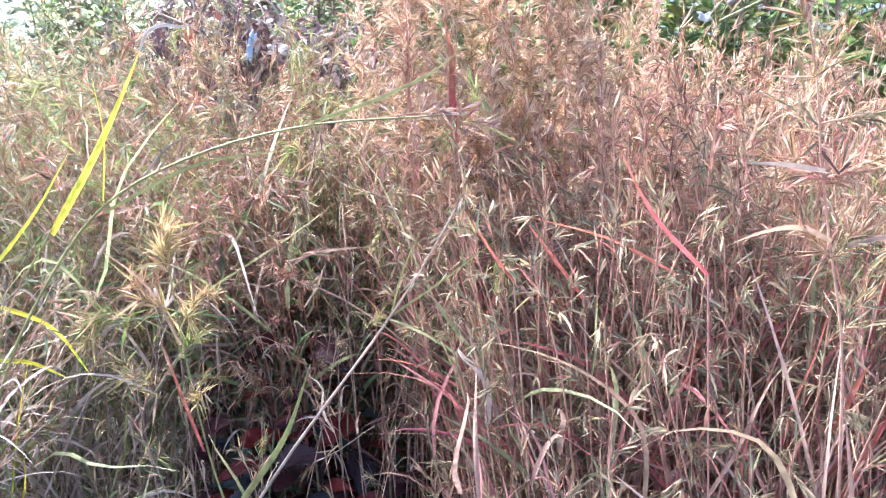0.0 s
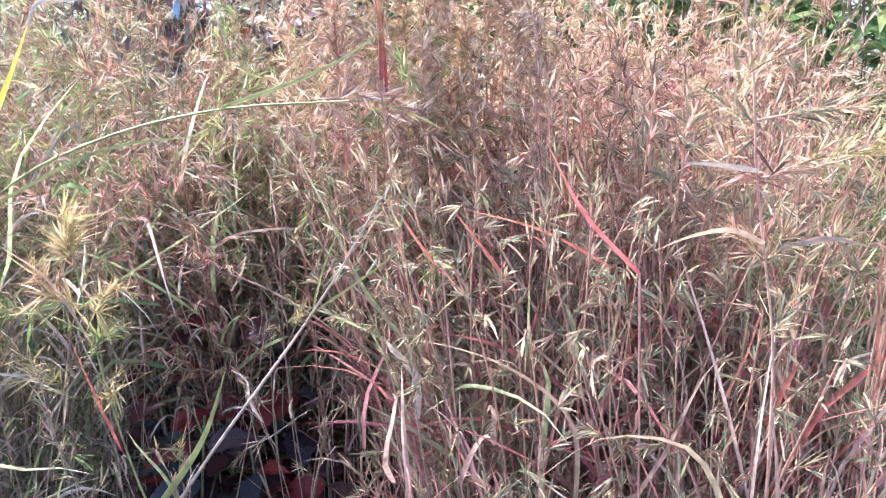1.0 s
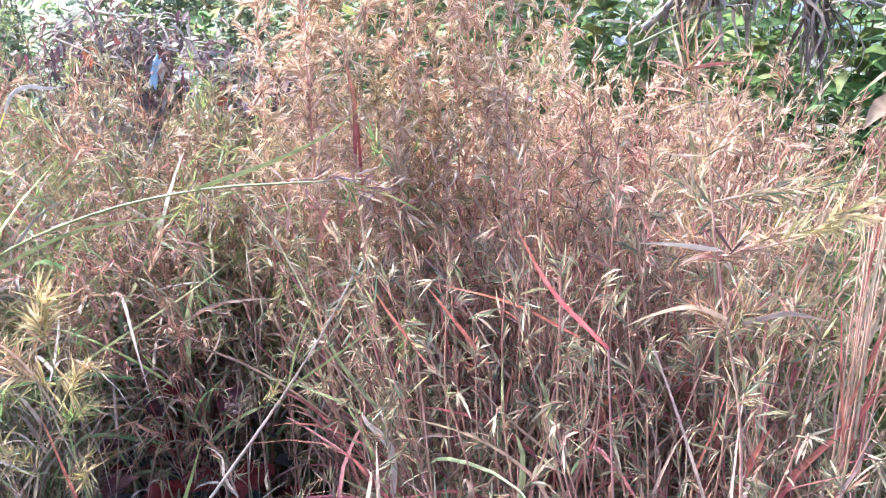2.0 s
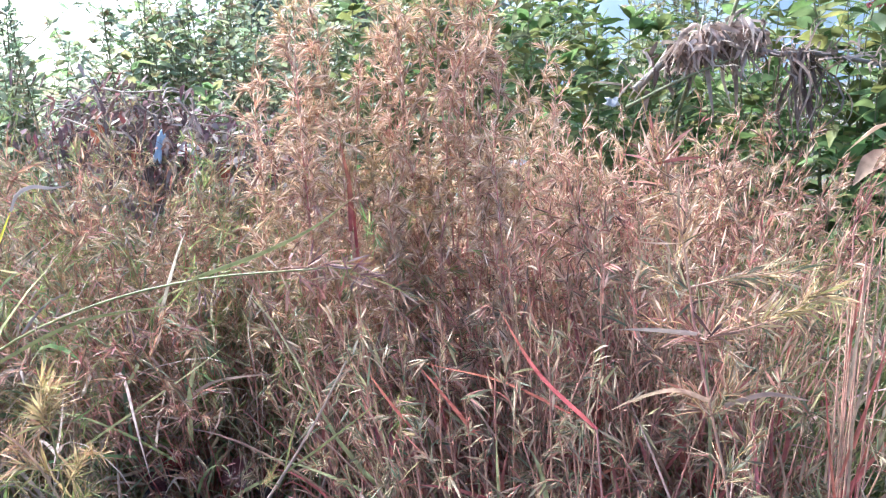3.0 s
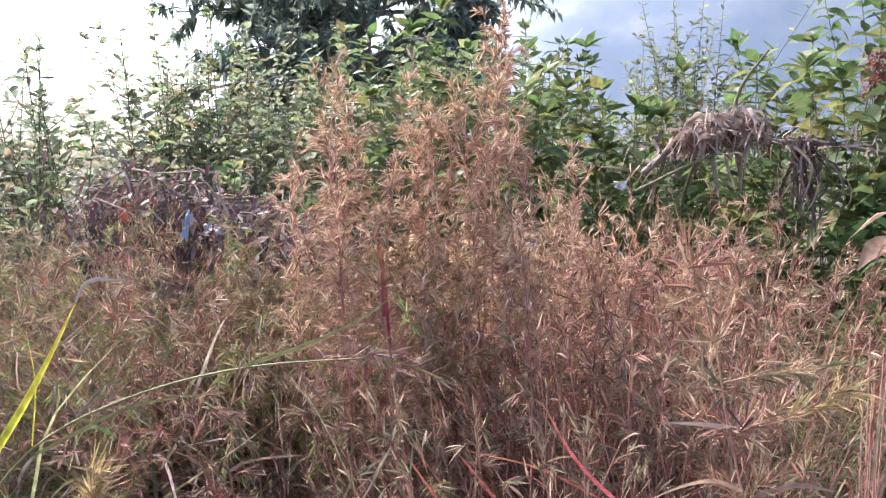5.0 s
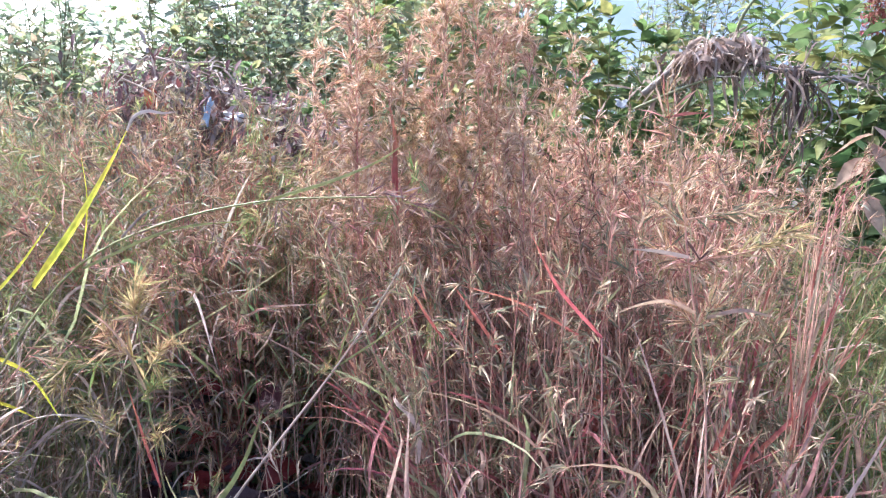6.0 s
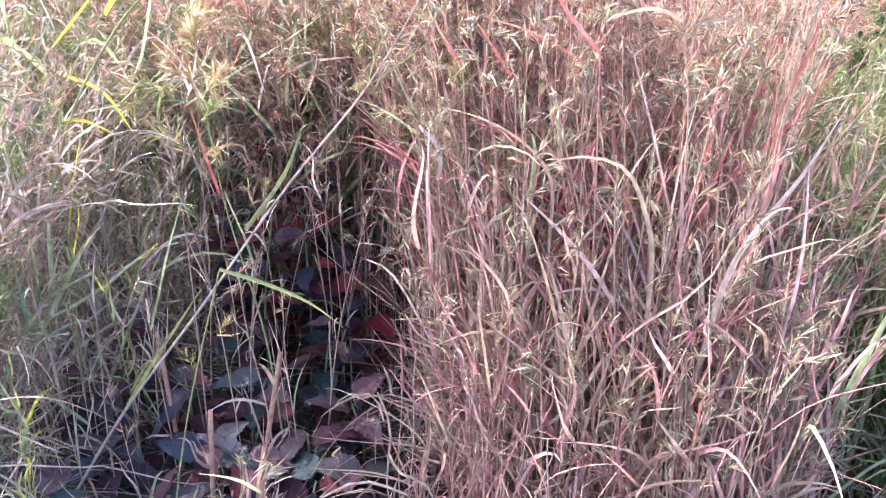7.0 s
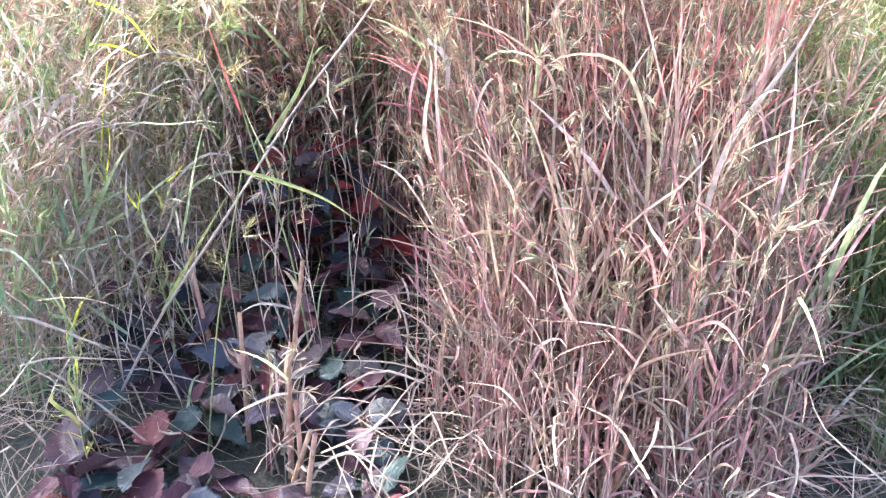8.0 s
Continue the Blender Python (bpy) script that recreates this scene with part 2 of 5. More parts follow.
# ---- mesh helpers ----
class Geo:
    """Gathers batches of vertices and quads for one mesh."""

    def __init__(self):
        self.v, self.f, self.a, self.count = [], [], [], 0

    def add(self, v, f, a):
        self.v.append(v.reshape(-1, 3))
        self.f.append(f.reshape(-1, 4) + self.count)
        self.a.append(a.reshape(-1))
        self.count += len(self.v[-1])

    def mesh(self, name, mat):
        v = np.concatenate(self.v).astype(np.float32)
        f = np.concatenate(self.f).astype(np.int32)
        me = bpy.data.meshes.new(name)
        me.vertices.add(len(v))
        me.vertices.foreach_set("co", v.ravel())
        me.loops.add(f.size)
        me.loops.foreach_set("vertex_index", f.ravel())
        me.polygons.add(len(f))
        me.polygons.foreach_set("loop_start", np.arange(0, f.size, 4, dtype=np.int32))
        me.polygons.foreach_set("loop_total", np.full(len(f), 4, dtype=np.int32))
        me.update(calc_edges=True)
        me.polygons.foreach_set("use_smooth", np.ones(len(f), dtype=bool))
        at = me.attributes.new("along", "FLOAT", "POINT")
        at.data.foreach_set("value", np.concatenate(self.a).astype(np.float32))
        me.materials.append(mat)
        return me

    def part(self, name, mat, parent=None, label="", kind=""):
        if not self.v:
            return None
        ob = new(name, self.mesh(name, mat))
        ob.parent = parent
        return tagged(ob, label, kind=kind)


def thing(name, label, category, group="", kind="", at=(0, 0, 0)):
    ob = new(name)
    ob.empty_display_size = 0.05
    ob.location = at
    return tagged(ob, label, category, group, kind)


def unit(v):
    return v / np.maximum(np.linalg.norm(v, axis=-1, keepdims=True), 1e-9)


def tangents(p):
    return unit(np.gradient(p, axis=1))


def ribbons(geo, p, w, side, fold=0.0):
    """Flat or folded strips along the paths p (N, n, 3), half widths w (N, n), spread towards side (N, 3)."""
    n, k = p.shape[:2]
    t = tangents(p)
    s = unit(side[:, None, :] - t * np.sum(t * side[:, None, :], -1, keepdims=True))
    nrm = np.cross(t, s)
    cols = 3 if fold else 2
    v = np.empty((n, k, cols, 3))
    v[:, :, 0] = p - s * w[..., None]
    v[:, :, -1] = p + s * w[..., None]
    if fold:
        v[:, :, 1] = p + nrm * (w * fold)[..., None]
    idx = np.arange(n * k * cols).reshape(n, k, cols)
    f = np.stack([idx[:, :-1, :-1], idx[:, :-1, 1:], idx[:, 1:, 1:], idx[:, 1:, :-1]], -1)
    a = np.broadcast_to(np.linspace(0, 1, k)[None, :, None], (n, k, cols))
    geo.add(v, f, a)


def tubes(geo, p, r, sides=4):
    n, k = p.shape[:2]
    t = tangents(p)
    ref = np.where(np.abs(t[..., :1]) < 0.8, [1.0, 0, 0], [0, 1.0, 0])
    u = unit(np.cross(t, ref))
    w = np.cross(t, u)
    ang = np.linspace(0, 2 * np.pi, sides, endpoint=False)
    v = p[:, :, None] + (u[:, :, None] * np.cos(ang)[:, None] + w[:, :, None] * np.sin(ang)[:, None]) * r[:, :, None, None]
    idx = np.arange(n * k * sides).reshape(n, k, sides)
    nx = np.roll(idx, -1, axis=2)
    f = np.stack([idx[:, :-1], nx[:, :-1], nx[:, 1:], idx[:, 1:]], -1)
    a = np.broadcast_to(np.linspace(0, 1, k)[None, :, None], (n, k, sides))
    geo.add(v, f, a)


def sprays(rng, n):
    v = rng.normal(size=(n, 3))
    return unit(v)


def arcs(base, way, length, droop, k, rng, wiggle=0.0):
    """Paths from base along way, sagging with the square of the distance."""
    s = np.linspace(0, 1, k)[None, :, None]
    p = base[:, None] + way[:, None] * (length[:, None, None] * s)
    p[:, :, 2] -= (droop * length)[:, None] * s[..., 0] ** 2
    if wiggle:
        a = sprays(rng, len(base))
        ph = rng.uniform(0, 6, (len(base), 1))
        p = p + a[:, None] * (np.sin(s[..., 0] * rng.uniform(3, 8, (len(base), 1)) + ph) - np.sin(ph))[..., None] * wiggle * length[:, None, None]
    return p


def smooth_path(points, k):
    """A smooth line of k points through a few control points."""
    c = np.array(points, float)
    d = np.concatenate([[0], np.cumsum(np.linalg.norm(np.diff(c, axis=0), axis=1))])
    m = np.gradient(c, d, axis=0)
    s = np.linspace(0, d[-1], k)
    i = np.clip(np.searchsorted(d, s) - 1, 0, len(d) - 2)
    h = (d[i + 1] - d[i])[:, None]
    t = ((s - d[i])[:, None]) / h
    return (2 * t**3 - 3 * t**2 + 1) * c[i] + (t**3 - 2 * t**2 + t) * h * m[i] + (3 * t**2 - 2 * t**3) * c[i + 1] + (t**3 - t**2) * h * m[i + 1]


def on_path(p, row, s):
    """Points and directions at shares s of the paths p[row]."""
    k = p.shape[1]
    x = np.clip(s, 0, 0.999) * (k - 1)
    i = x.astype(int)
    q = (x - i)[:, None]
    a, b = p[row, i], p[row, i + 1]
    return a + (b - a) * q, unit(b - a)


LEAF_W = np.array([0.12, 0.85, 1.0, 0.55, 0.03])
BLADE_W = np.array([0.75, 1.0, 0.95, 0.85, 0.65, 0.4, 0.05])
BRACT_W = np.array([0.35, 1.0, 0.1])


def blades(geo, rng, base, way, length, width, droop, k=7, fold=0.35, wiggle=0.06, profile=BLADE_W):
    w = np.interp(np.linspace(0, 1, k), np.linspace(0, 1, len(profile)), profile)
    p = arcs(base, way, length, droop, k, rng, wiggle)
    ribbons(geo, p, width[:, None] * w[None], sprays(rng, len(base)), fold)


def seed_fans(bracts, awns, rng, base, way, count, size, opening=0.75, awn_share=0.35, slim=(0.03, 0.058)):
    """Fans of narrow pointed bracts with a few hair-thin awns at each base point."""
    row = np.repeat(np.arange(len(base)), count)
    n = len(row)
    d = unit(way[row] + sprays(rng, n) * (opening * rng.uniform(0.25, 1.0, n))[:, None])
    b = base[row] + way[row] * rng.uniform(-0.3, 0.35, (n, 1)) * np.broadcast_to(size, (len(base),))[row][:, None]
    ln = np.broadcast_to(size, (len(base),))[row] * rng.uniform(0.55, 1.2, n)
    p = arcs(b, d, ln, rng.uniform(-0.1, 0.25, n), 3, rng)
    w = ln * rng.uniform(*slim, n)
    ribbons(bracts, p, w[:, None] * BRACT_W[None], sprays(rng, n))
    pick = rng.random(n) < awn_share
    if pick.any():
        m = int(pick.sum())
        p = arcs(b[pick], unit(d[pick] + sprays(rng, m) * 0.25), ln[pick] * rng.uniform(1.2, 2.0, m), rng.uniform(-0.2, 0.3, m), 3, rng)
        ribbons(awns, p, np.full((m, 3), 0.00035) * np.array([1, 0.9, 0.4]), sprays(rng, m))


def nodding_clusters(bracts, awns, rng, twigs, per, count, size, opening, slim):
    """Tight clusters of small pointed bracts strung along each twig, the outer ones nodding."""
    rows = np.repeat(np.arange(len(twigs)), per)
    q = np.tile(np.linspace(1.35 / per, 0.99, per), len(twigs)) + rng.uniform(-0.12, 0.0, len(rows))
    b, t = on_path(twigs, rows, q)
    way = unit(t + sprays(rng, len(b)) * 0.45 + np.array([0, 0, -0.25]) * rng.random((len(b), 1)))
    row = np.repeat(np.arange(len(b)), max(3, count // per + 1))
    n = len(row)
    d = unit(way[row] + sprays(rng, n) * (opening * 0.5 * rng.uniform(0.1, 1.0, n))[:, None])
    ln = rng.uniform(*size, n)
    at = b[row] + way[row] * (rng.uniform(-0.4, 0.3, n) * ln)[:, None]
    w = ln * rng.uniform(*slim, n)
    ribbons(bracts, arcs(at, d, ln, rng.uniform(-0.15, 0.4, n), 4, rng), w[:, None] * np.array([0.4, 1.0, 0.75, 0.08])[None], sprays(rng, n))
    pick = rng.random(n) < 0.12
    m = int(pick.sum())
    if m:
        p = arcs(at[pick], unit(d[pick] + sprays(rng, m) * 0.25), ln[pick] * rng.uniform(1.3, 2.2, m), rng.uniform(-0.2, 0.3, m), 3, rng)
        ribbons(awns, p, np.full((m, 3), 0.00035) * np.array([1, 0.9, 0.4]), sprays(rng, m))


# ---- ground and distance ----
def height(x, y):
    """Uneven ground that falls away gently beyond the bushes."""
    z = 0.02 * np.sin(x * 3.1 + 0.5) * np.cos(y * 2.7) + 0.012 * np.sin(x * 9 + y * 7)
    return z - 0.25 * np.clip(y - 6, 0, None) * np.exp(-np.clip(y - 6, 0, None) / 30)


def build_ground():
    near = np.linspace(-4, 8, 61)
    out = np.geomspace(9, 2500, 28)
    ax = np.concatenate([-out[::-1] + 0.0, np.linspace(-7, -4.2, 6), near, out])
    x, y = np.meshgrid(ax, ax, indexing="ij")
    z = height(x, y)
    v = np.stack([x, y, z], -1)
    k = len(ax)
    idx = np.arange(k * k).reshape(k, k)
    f = np.stack([idx[:-1, :-1], idx[1:, :-1], idx[1:, 1:], idx[:-1, 1:]], -1)
    g = Geo()
    g.add(v, f, np.zeros(k * k))
    tagged(g.part("ground", SOIL), "dark leafy soil under the tall dry grass", "ground", kind="structure")


def build_hills():
    g = Geo()
    u = np.linspace(-1, 1, 81)
    s = np.linspace(0, 1, 25)
    U, S = np.meshgrid(u, s, indexing="ij")
    x = 900 + U * 1500
    y = 1500 + S * 700
    ridge = 950 * np.clip(1 - np.abs(U - 0.15) ** 1.6, 0, 1) + 40 * np.sin(U * 9) + 25 * np.sin(U * 23 + 1)
    z = -30 + ridge * np.sin(S * np.pi / 2) + 18 * np.sin(U * 40 + S * 9) * S
    idx = np.arange(81 * 25).reshape(81, 25)
    f = np.stack([idx[:-1, :-1], idx[1:, :-1], idx[1:, 1:], idx[:-1, 1:]], -1)
    g.add(np.stack([x, y, z], -1), f, np.zeros(81 * 25))
    tagged(g.part("backdrop_hill", HILL), "wooded hillside far off, haze painted in pale blue", "hill", kind="structure")


build_ground()
build_hills()


# ---- grass ----
def culm_paths(rng, n, cx, cy, r, h0, h1, spread, lean, sag, k=15, stray=0.05):
    a = rng.uniform(0, 2 * np.pi, n)
    q = r * np.sqrt(rng.random(n))
    base = np.stack([cx + q * np.cos(a), cy + q * np.sin(a), np.zeros(n)], -1)
    base[:, 2] = height(base[:, 0], base[:, 1]) - 0.01
    outw = np.stack([np.cos(a), np.sin(a)], -1) * (q / r * spread)[:, None] + np.array(lean) + rng.normal(0, stray, (n, 2))
    h = rng.uniform(h0, h1, n)
    s = np.linspace(0, 1, k)
    p = np.empty((n, k, 3))
    bend = rng.uniform(0.6, 1.4, n)
    for ax in (0, 1):
        wob = 0.012 * np.sin(s[None] * rng.uniform(4, 9, (n, 1)) + rng.uniform(0, 6, (n, 1))) * s[None]
        p[:, :, ax] = base[:, None, ax] + h[:, None] * (outw[:, ax, None] * (0.45 * s + 0.55 * bend[:, None] * s**2) + wob)
    p[:, :, 2] = base[:, None, 2] + h[:, None] * (s[None] - sag * bend[:, None] * s[None] ** 3)
    return p, h


def grow(rng, p, n, leaf, leaves, leaf_len, leaf_w, fans, bracts, fan_from, fan_size, sec, side_len, opening, sides, leaf_s, slim, thick, droop, per):
    """Twigs, seed fans and blades for the culms p; gives back five gatherings of mesh."""
    g, gb, ga, gl, g2 = Geo(), Geo(), Geo(), Geo(), Geo()
    rad = np.linspace(1, 0.35, p.shape[1])[None] * rng.uniform(*thick, (n, 1))
    tubes(g, p, rad, sides)
    if fans:
        rows = np.repeat(np.arange(n), fans)
        s = fan_from + (1 - fan_from) * rng.random(len(rows)) ** 0.8
        b, t = on_path(p, rows, s)
        d = unit(t + sprays(rng, len(b)) * np.array([0.75, 0.75, 0.3]))
        ln = rng.uniform(0.25, 1.0, len(b)) * side_len * (1.3 - s)
        tw = arcs(b, d, ln, rng.uniform(0.0, 0.9, len(b)), 5, rng, 0.05)
        tubes(g, tw, np.full((len(b), 5), 0.0006), 3)
        nodding_clusters(gb, ga, rng, tw, per, bracts, fan_size, opening, slim)
        nodding_clusters(gb, ga, rng, p[:, -3:], 3, bracts, fan_size, opening * 0.6, slim)
    for geo, count, big in ((gl, leaves, 1.0), (g2, max(1, leaves // 3) if sec else 0, 1.35)):
        if not count:
            continue
        rows = np.repeat(np.arange(n), count)
        s = rng.uniform(0.02, leaf_s, len(rows))
        b, t = on_path(p, rows, s)
        d = unit(t + sprays(rng, len(b)) * rng.uniform(0.25, 0.8, (len(b), 1)))
        blades(geo, rng, b, d, rng.uniform(*leaf_len, len(b)) * big, rng.uniform(*leaf_w, len(b)) * big, rng.uniform(*droop, len(b)), 7, 0.35, 0.04)
    return g, gb, ga, gl, g2


def tussock(seed, cx, cy, r, n, h0, h1, spread=0.25, lean=(0, 0), sag=0.08, label="", stems=STEM_RED, leaf=BLADE_PINK, seeds=BRACT_ROSE,
            leaves=7, leaf_len=(0.12, 0.34), leaf_w=(0.0016, 0.0034), fans=10, bracts=8, fan_from=0.5, fan_size=(0.016, 0.036), sec=None, side_len=0.11, opening=1.7, single=False, leaf_s=0.72, slim=(0.028, 0.05), droop=(0.0, 0.9), per=3, stray=0.05, thick=(0.0011, 0.002)):
    """A tussock; single: each culm is a part with its own leaves and seed head, otherwise they are joined."""
    rng = np.random.default_rng(seed)
    ob = thing("grass_tussock", label, "grass", "grass tussocks", at=(cx, cy, 0))
    p, h = culm_paths(rng, n, cx, cy, r, h0, h1, spread, lean, sag, 15, stray)
    p = p - np.array([cx, cy, 0.0])
    for q in ([p[i:i + 1] for i in range(n)] if single else [p]):
        m = len(q)
        g, gb, ga, gl, g2 = grow(rng, q, m, leaf, leaves, leaf_len, leaf_w, fans, bracts, fan_from, fan_size, sec, side_len, opening, 4 if single else 3, leaf_s, slim, thick, droop, per)
        c = g.part("culm" if single else "straw", stems, ob, kind="" if single else "stuff")
        c = c if single else ob
        gb.part("seed_head" if single else "seed_fluff", seeds, c, kind="stuff")
        if not single:
            ga.part("awn_fringe", AWN, c, kind="stuff")
        gl.part("foliage", leaf, c, kind="stuff")
        g2.part("foliage", sec, c, kind="stuff")
    return ob


RED_LABEL = "tall tussock of dry reddish-brown grass with olive seed heads"
for i, (cx, cy, r, n, h0, h1, sp) in enumerate([
        (0.34, 1.34, 0.14, 70, 0.90, 1.12, 0.2), (0.54, 1.26, 0.14, 75, 0.82, 1.06, 0.2), (0.45, 1.52, 0.17, 80, 1.0, 1.22, 0.2),
        (0.18, 1.42, 0.13, 65, 0.92, 1.15, 0.18), (0.62, 1.44, 0.11, 56, 0.94, 1.18, 0.14)]):
    tussock(100 + i, cx, cy, r, n, h0, h1, sp, (-0.02, -0.02), 0.05, RED_LABEL, leaf=BLADE_ROSE, seeds=BRACT_ROSE if i == 2 else BRACT_OLIVE, sec=(BLADE_GREEN, BLADE_RED, BLADE_STRAW, BLADE_ROSE, BLADE_ROSE)[i], fan_from=0.56, fans=5, bracts=11, leaves=6, leaf_w=(0.0014, 0.0036), single=True, thick=(0.0015, 0.0027), droop=(0.0, 0.5), slim=(0.034, 0.058))
FRONT_LABEL = "dense clump of upright pale pink dry grass stems"
for i, (cx, cy, r, n, h0, h1, sp) in enumerate([
        (0.18, 1.18, 0.09, 52, 0.50, 0.86, 0.10), (0.36, 1.06, 0.12, 72, 0.45, 0.84, 0.09), (0.56, 1.0, 0.12, 80, 0.5, 0.9, 0.07), (0.70, 1.08, 0.1, 60, 0.55, 0.92, 0.07), (0.84, 1.22, 0.08, 22, 0.5, 0.85, 0.08), (0.44, 0.88, 0.1, 52, 0.3, 0.66, 0.09), (0.60, 0.82, 0.1, 60, 0.3, 0.72, 0.06), (0.70, 0.90, 0.08, 46, 0.35, 0.72, 0.06), (0.26, 0.98, 0.08, 40, 0.3, 0.62, 0.10)]):
    tussock(120 + i, cx, cy, r, n, h0, h1, sp, (-0.02, 0.0), 0.05, FRONT_LABEL, stems=STEM_STRAW, seeds=BRACT_OLIVE, sec=BLADE_LIME if i == 4 else (BLADE_STRAW, BLADE_ROSE, BLADE_STRAW, BLADE_GREEN)[i % 4], fan_from=0.72, fans=2, bracts=10, leaves=5, leaf_len=(0.10, 0.32), leaf_w=(0.0014, 0.0036), single=True, leaf_s=0.9, thick=(0.0012, 0.0026), stray=0.04, droop=(0.0, 0.55))
FOOT_LABEL = "short upright stand of cut pinkish straw at the clump's foot"
for i, (cx, cy, r, n, h0, h1) in enumerate([(0.29, 0.82, 0.09, 30, 0.2, 0.48), (0.44, 0.75, 0.09, 32, 0.18, 0.45), (0.62, 0.74, 0.09, 34, 0.18, 0.48), (0.74, 0.80, 0.06, 22, 0.18, 0.42), (0.15, 0.92, 0.06, 9, 0.2, 0.5)]):
    tussock(130 + i, cx, cy, r, n, h0, h1, 0.06, (0.0, 0.0), 0.03, FOOT_LABEL, stems=STEM_STRAW, fans=0, leaves=4, leaf_len=(0.08, 0.24), leaf_w=(0.0013, 0.0034), single=True, leaf_s=0.9, thick=(0.0013, 0.0028), stray=0.05)
SPARSE_LABEL = "few thin dry stalks standing among maroon leaves"
for i, (cx, cy, r, n, h0, h1) in enumerate([(-0.18, 1.0, 0.12, 6, 0.4, 0.8), (-0.42, 0.92, 0.14, 9, 0.35, 0.7), (-0.13, 0.79, 0.04, 5, 0.2, 0.42), (-0.36, 1.2, 0.14, 7, 0.5, 0.85), (-0.10, 1.42, 0.1, 9, 0.6, 0.95), (-0.32, 1.56, 0.12, 8, 0.65, 1.0), (-0.54, 1.47, 0.1, 9, 0.6, 0.95)]):
    tussock(136 + i, cx, cy, r, n, h0, h1, 0.12, (0.02, 0.0), 0.05, SPARSE_LABEL, stems=STEM_STRAW, leaf=BLADE_GREY, seeds=BRACT_OLIVE, sec=BLADE_GREEN, fans=2, fan_from=0.6, bracts=10, leaves=3, leaf_len=(0.08, 0.22), leaf_w=(0.0012, 0.0026), single=True, leaf_s=0.9, thick=(0.0012, 0.0022), stray=0.1)
TALL_LABEL = "tallest grass tussock with feathery tan seed plumes"
for i, (cx, cy, r, n, h0, h1, lx, ly) in enumerate([
        (-0.045, 1.52, 0.03, 11, 1.34, 1.57, 0.0, 0.0), (-0.10, 1.50, 0.035, 7, 1.18, 1.42, -0.015, 0.0), (0.0, 1.50, 0.03, 6, 1.14, 1.36, 0.0, 0.0),
        (0.12, 1.52, 0.035, 9, 1.28, 1.52, -0.01, 0.0), (0.185, 1.52, 0.035, 10, 1.34, 1.57, 0.0, 0.0), (0.255, 1.50, 0.04, 10, 1.2, 1.46, 0.015, 0.0), (0.215, 1.53, 0.012, 4, 1.58, 1.66, 0.006, 0.0), (0.06, 1.56, 0.1, 26, 1.0, 1.22, 0.0, 0.0)]):
    tussock(140 + i, cx, cy, r, n, h0, h1, 0.05, (lx, ly), 0.012, TALL_LABEL, seeds=BRACT_TAN, fans=19, bracts=25, per=5, fan_from=0.7 if i < 7 else 0.6, fan_size=(0.012, 0.026), side_len=0.21, opening=1.25, leaves=2, slim=(0.034, 0.056), stray=0.027)
BACK_LABEL = "reddish dry grass tussock behind the tall plumes"
for i, (cx, cy, r, n, h0, h1) in enumerate([(0.48, 1.85, 0.14, 60, 1.08, 1.35), (0.66, 1.75, 0.12, 60, 1.06, 1.30), (0.34, 2.1, 0.14, 50, 1.0, 1.3), (0.60, 2.1, 0.13, 55, 1.05, 1.34), (0.78, 2.2, 0.1, 40, 0.95, 1.2), (0.74, 1.98, 0.11, 50, 1.0, 1.27), (0.5, 2.25, 0.12, 46, 1.05, 1.31), (-0.5, 1.98, 0.1, 46, 1.0, 1.26), (-0.3, 2.0, 0.1, 40, 0.95, 1.16)]):
    tussock(160 + i, cx, cy, r, n, h0, h1, 0.22, (0, 0), 0.06, BACK_LABEL, leaf=BLADE_ROSE, seeds=BRACT_ROSE if i % 2 else BRACT_TAN, fans=7, bracts=12)
LEFT_LABEL = "sprawling tussock of olive-brown seeding grass, leaning over"
for i, (cx, cy, r, n, h0, h1) in enumerate([
        (-0.15, 1.95, 0.13, 60, 1.0, 1.24), (-0.60, 1.98, 0.17, 70, 1.15, 1.46), (-0.85, 1.68, 0.17, 70, 1.08, 1.40), (-0.36, 2.05, 0.15, 60, 1.02, 1.28),
        (-0.70, 2.1, 0.17, 60, 1.15, 1.44), (-0.46, 1.84, 0.14, 60, 1.08, 1.36), (-0.54, 2.04, 0.13, 60, 1.15, 1.4), (-0.32, 1.72, 0.1, 40, 0.95, 1.22), (-1.08, 2.0, 0.17, 60, 1.15, 1.48), (-1.15, 1.55, 0.15, 60, 1.03, 1.34), (-1.4, 1.85, 0.16, 55, 1.1, 1.45)]):
    tussock(180 + i, cx, cy, r, n, h0, h1, 0.35, (0.08, -0.14), 0.12, LEFT_LABEL, stems=STEM_RED if i % 2 else STEM_OLIVE, leaf=(BLADE_GREEN, BLADE_STRAW, BLADE_GREY, BLADE_STRAW)[i % 4], seeds=(BRACT_GREEN, BRACT_OLIVE, BRACT_ROSE, BRACT_OLIVE, BRACT_OLIVE)[i % 5],
            sec=BLADE_GREEN, fans=8, bracts=13, fan_from=0.42, side_len=0.16)
NEAR_LABEL = "low grey-pink grass tussock with green blades"
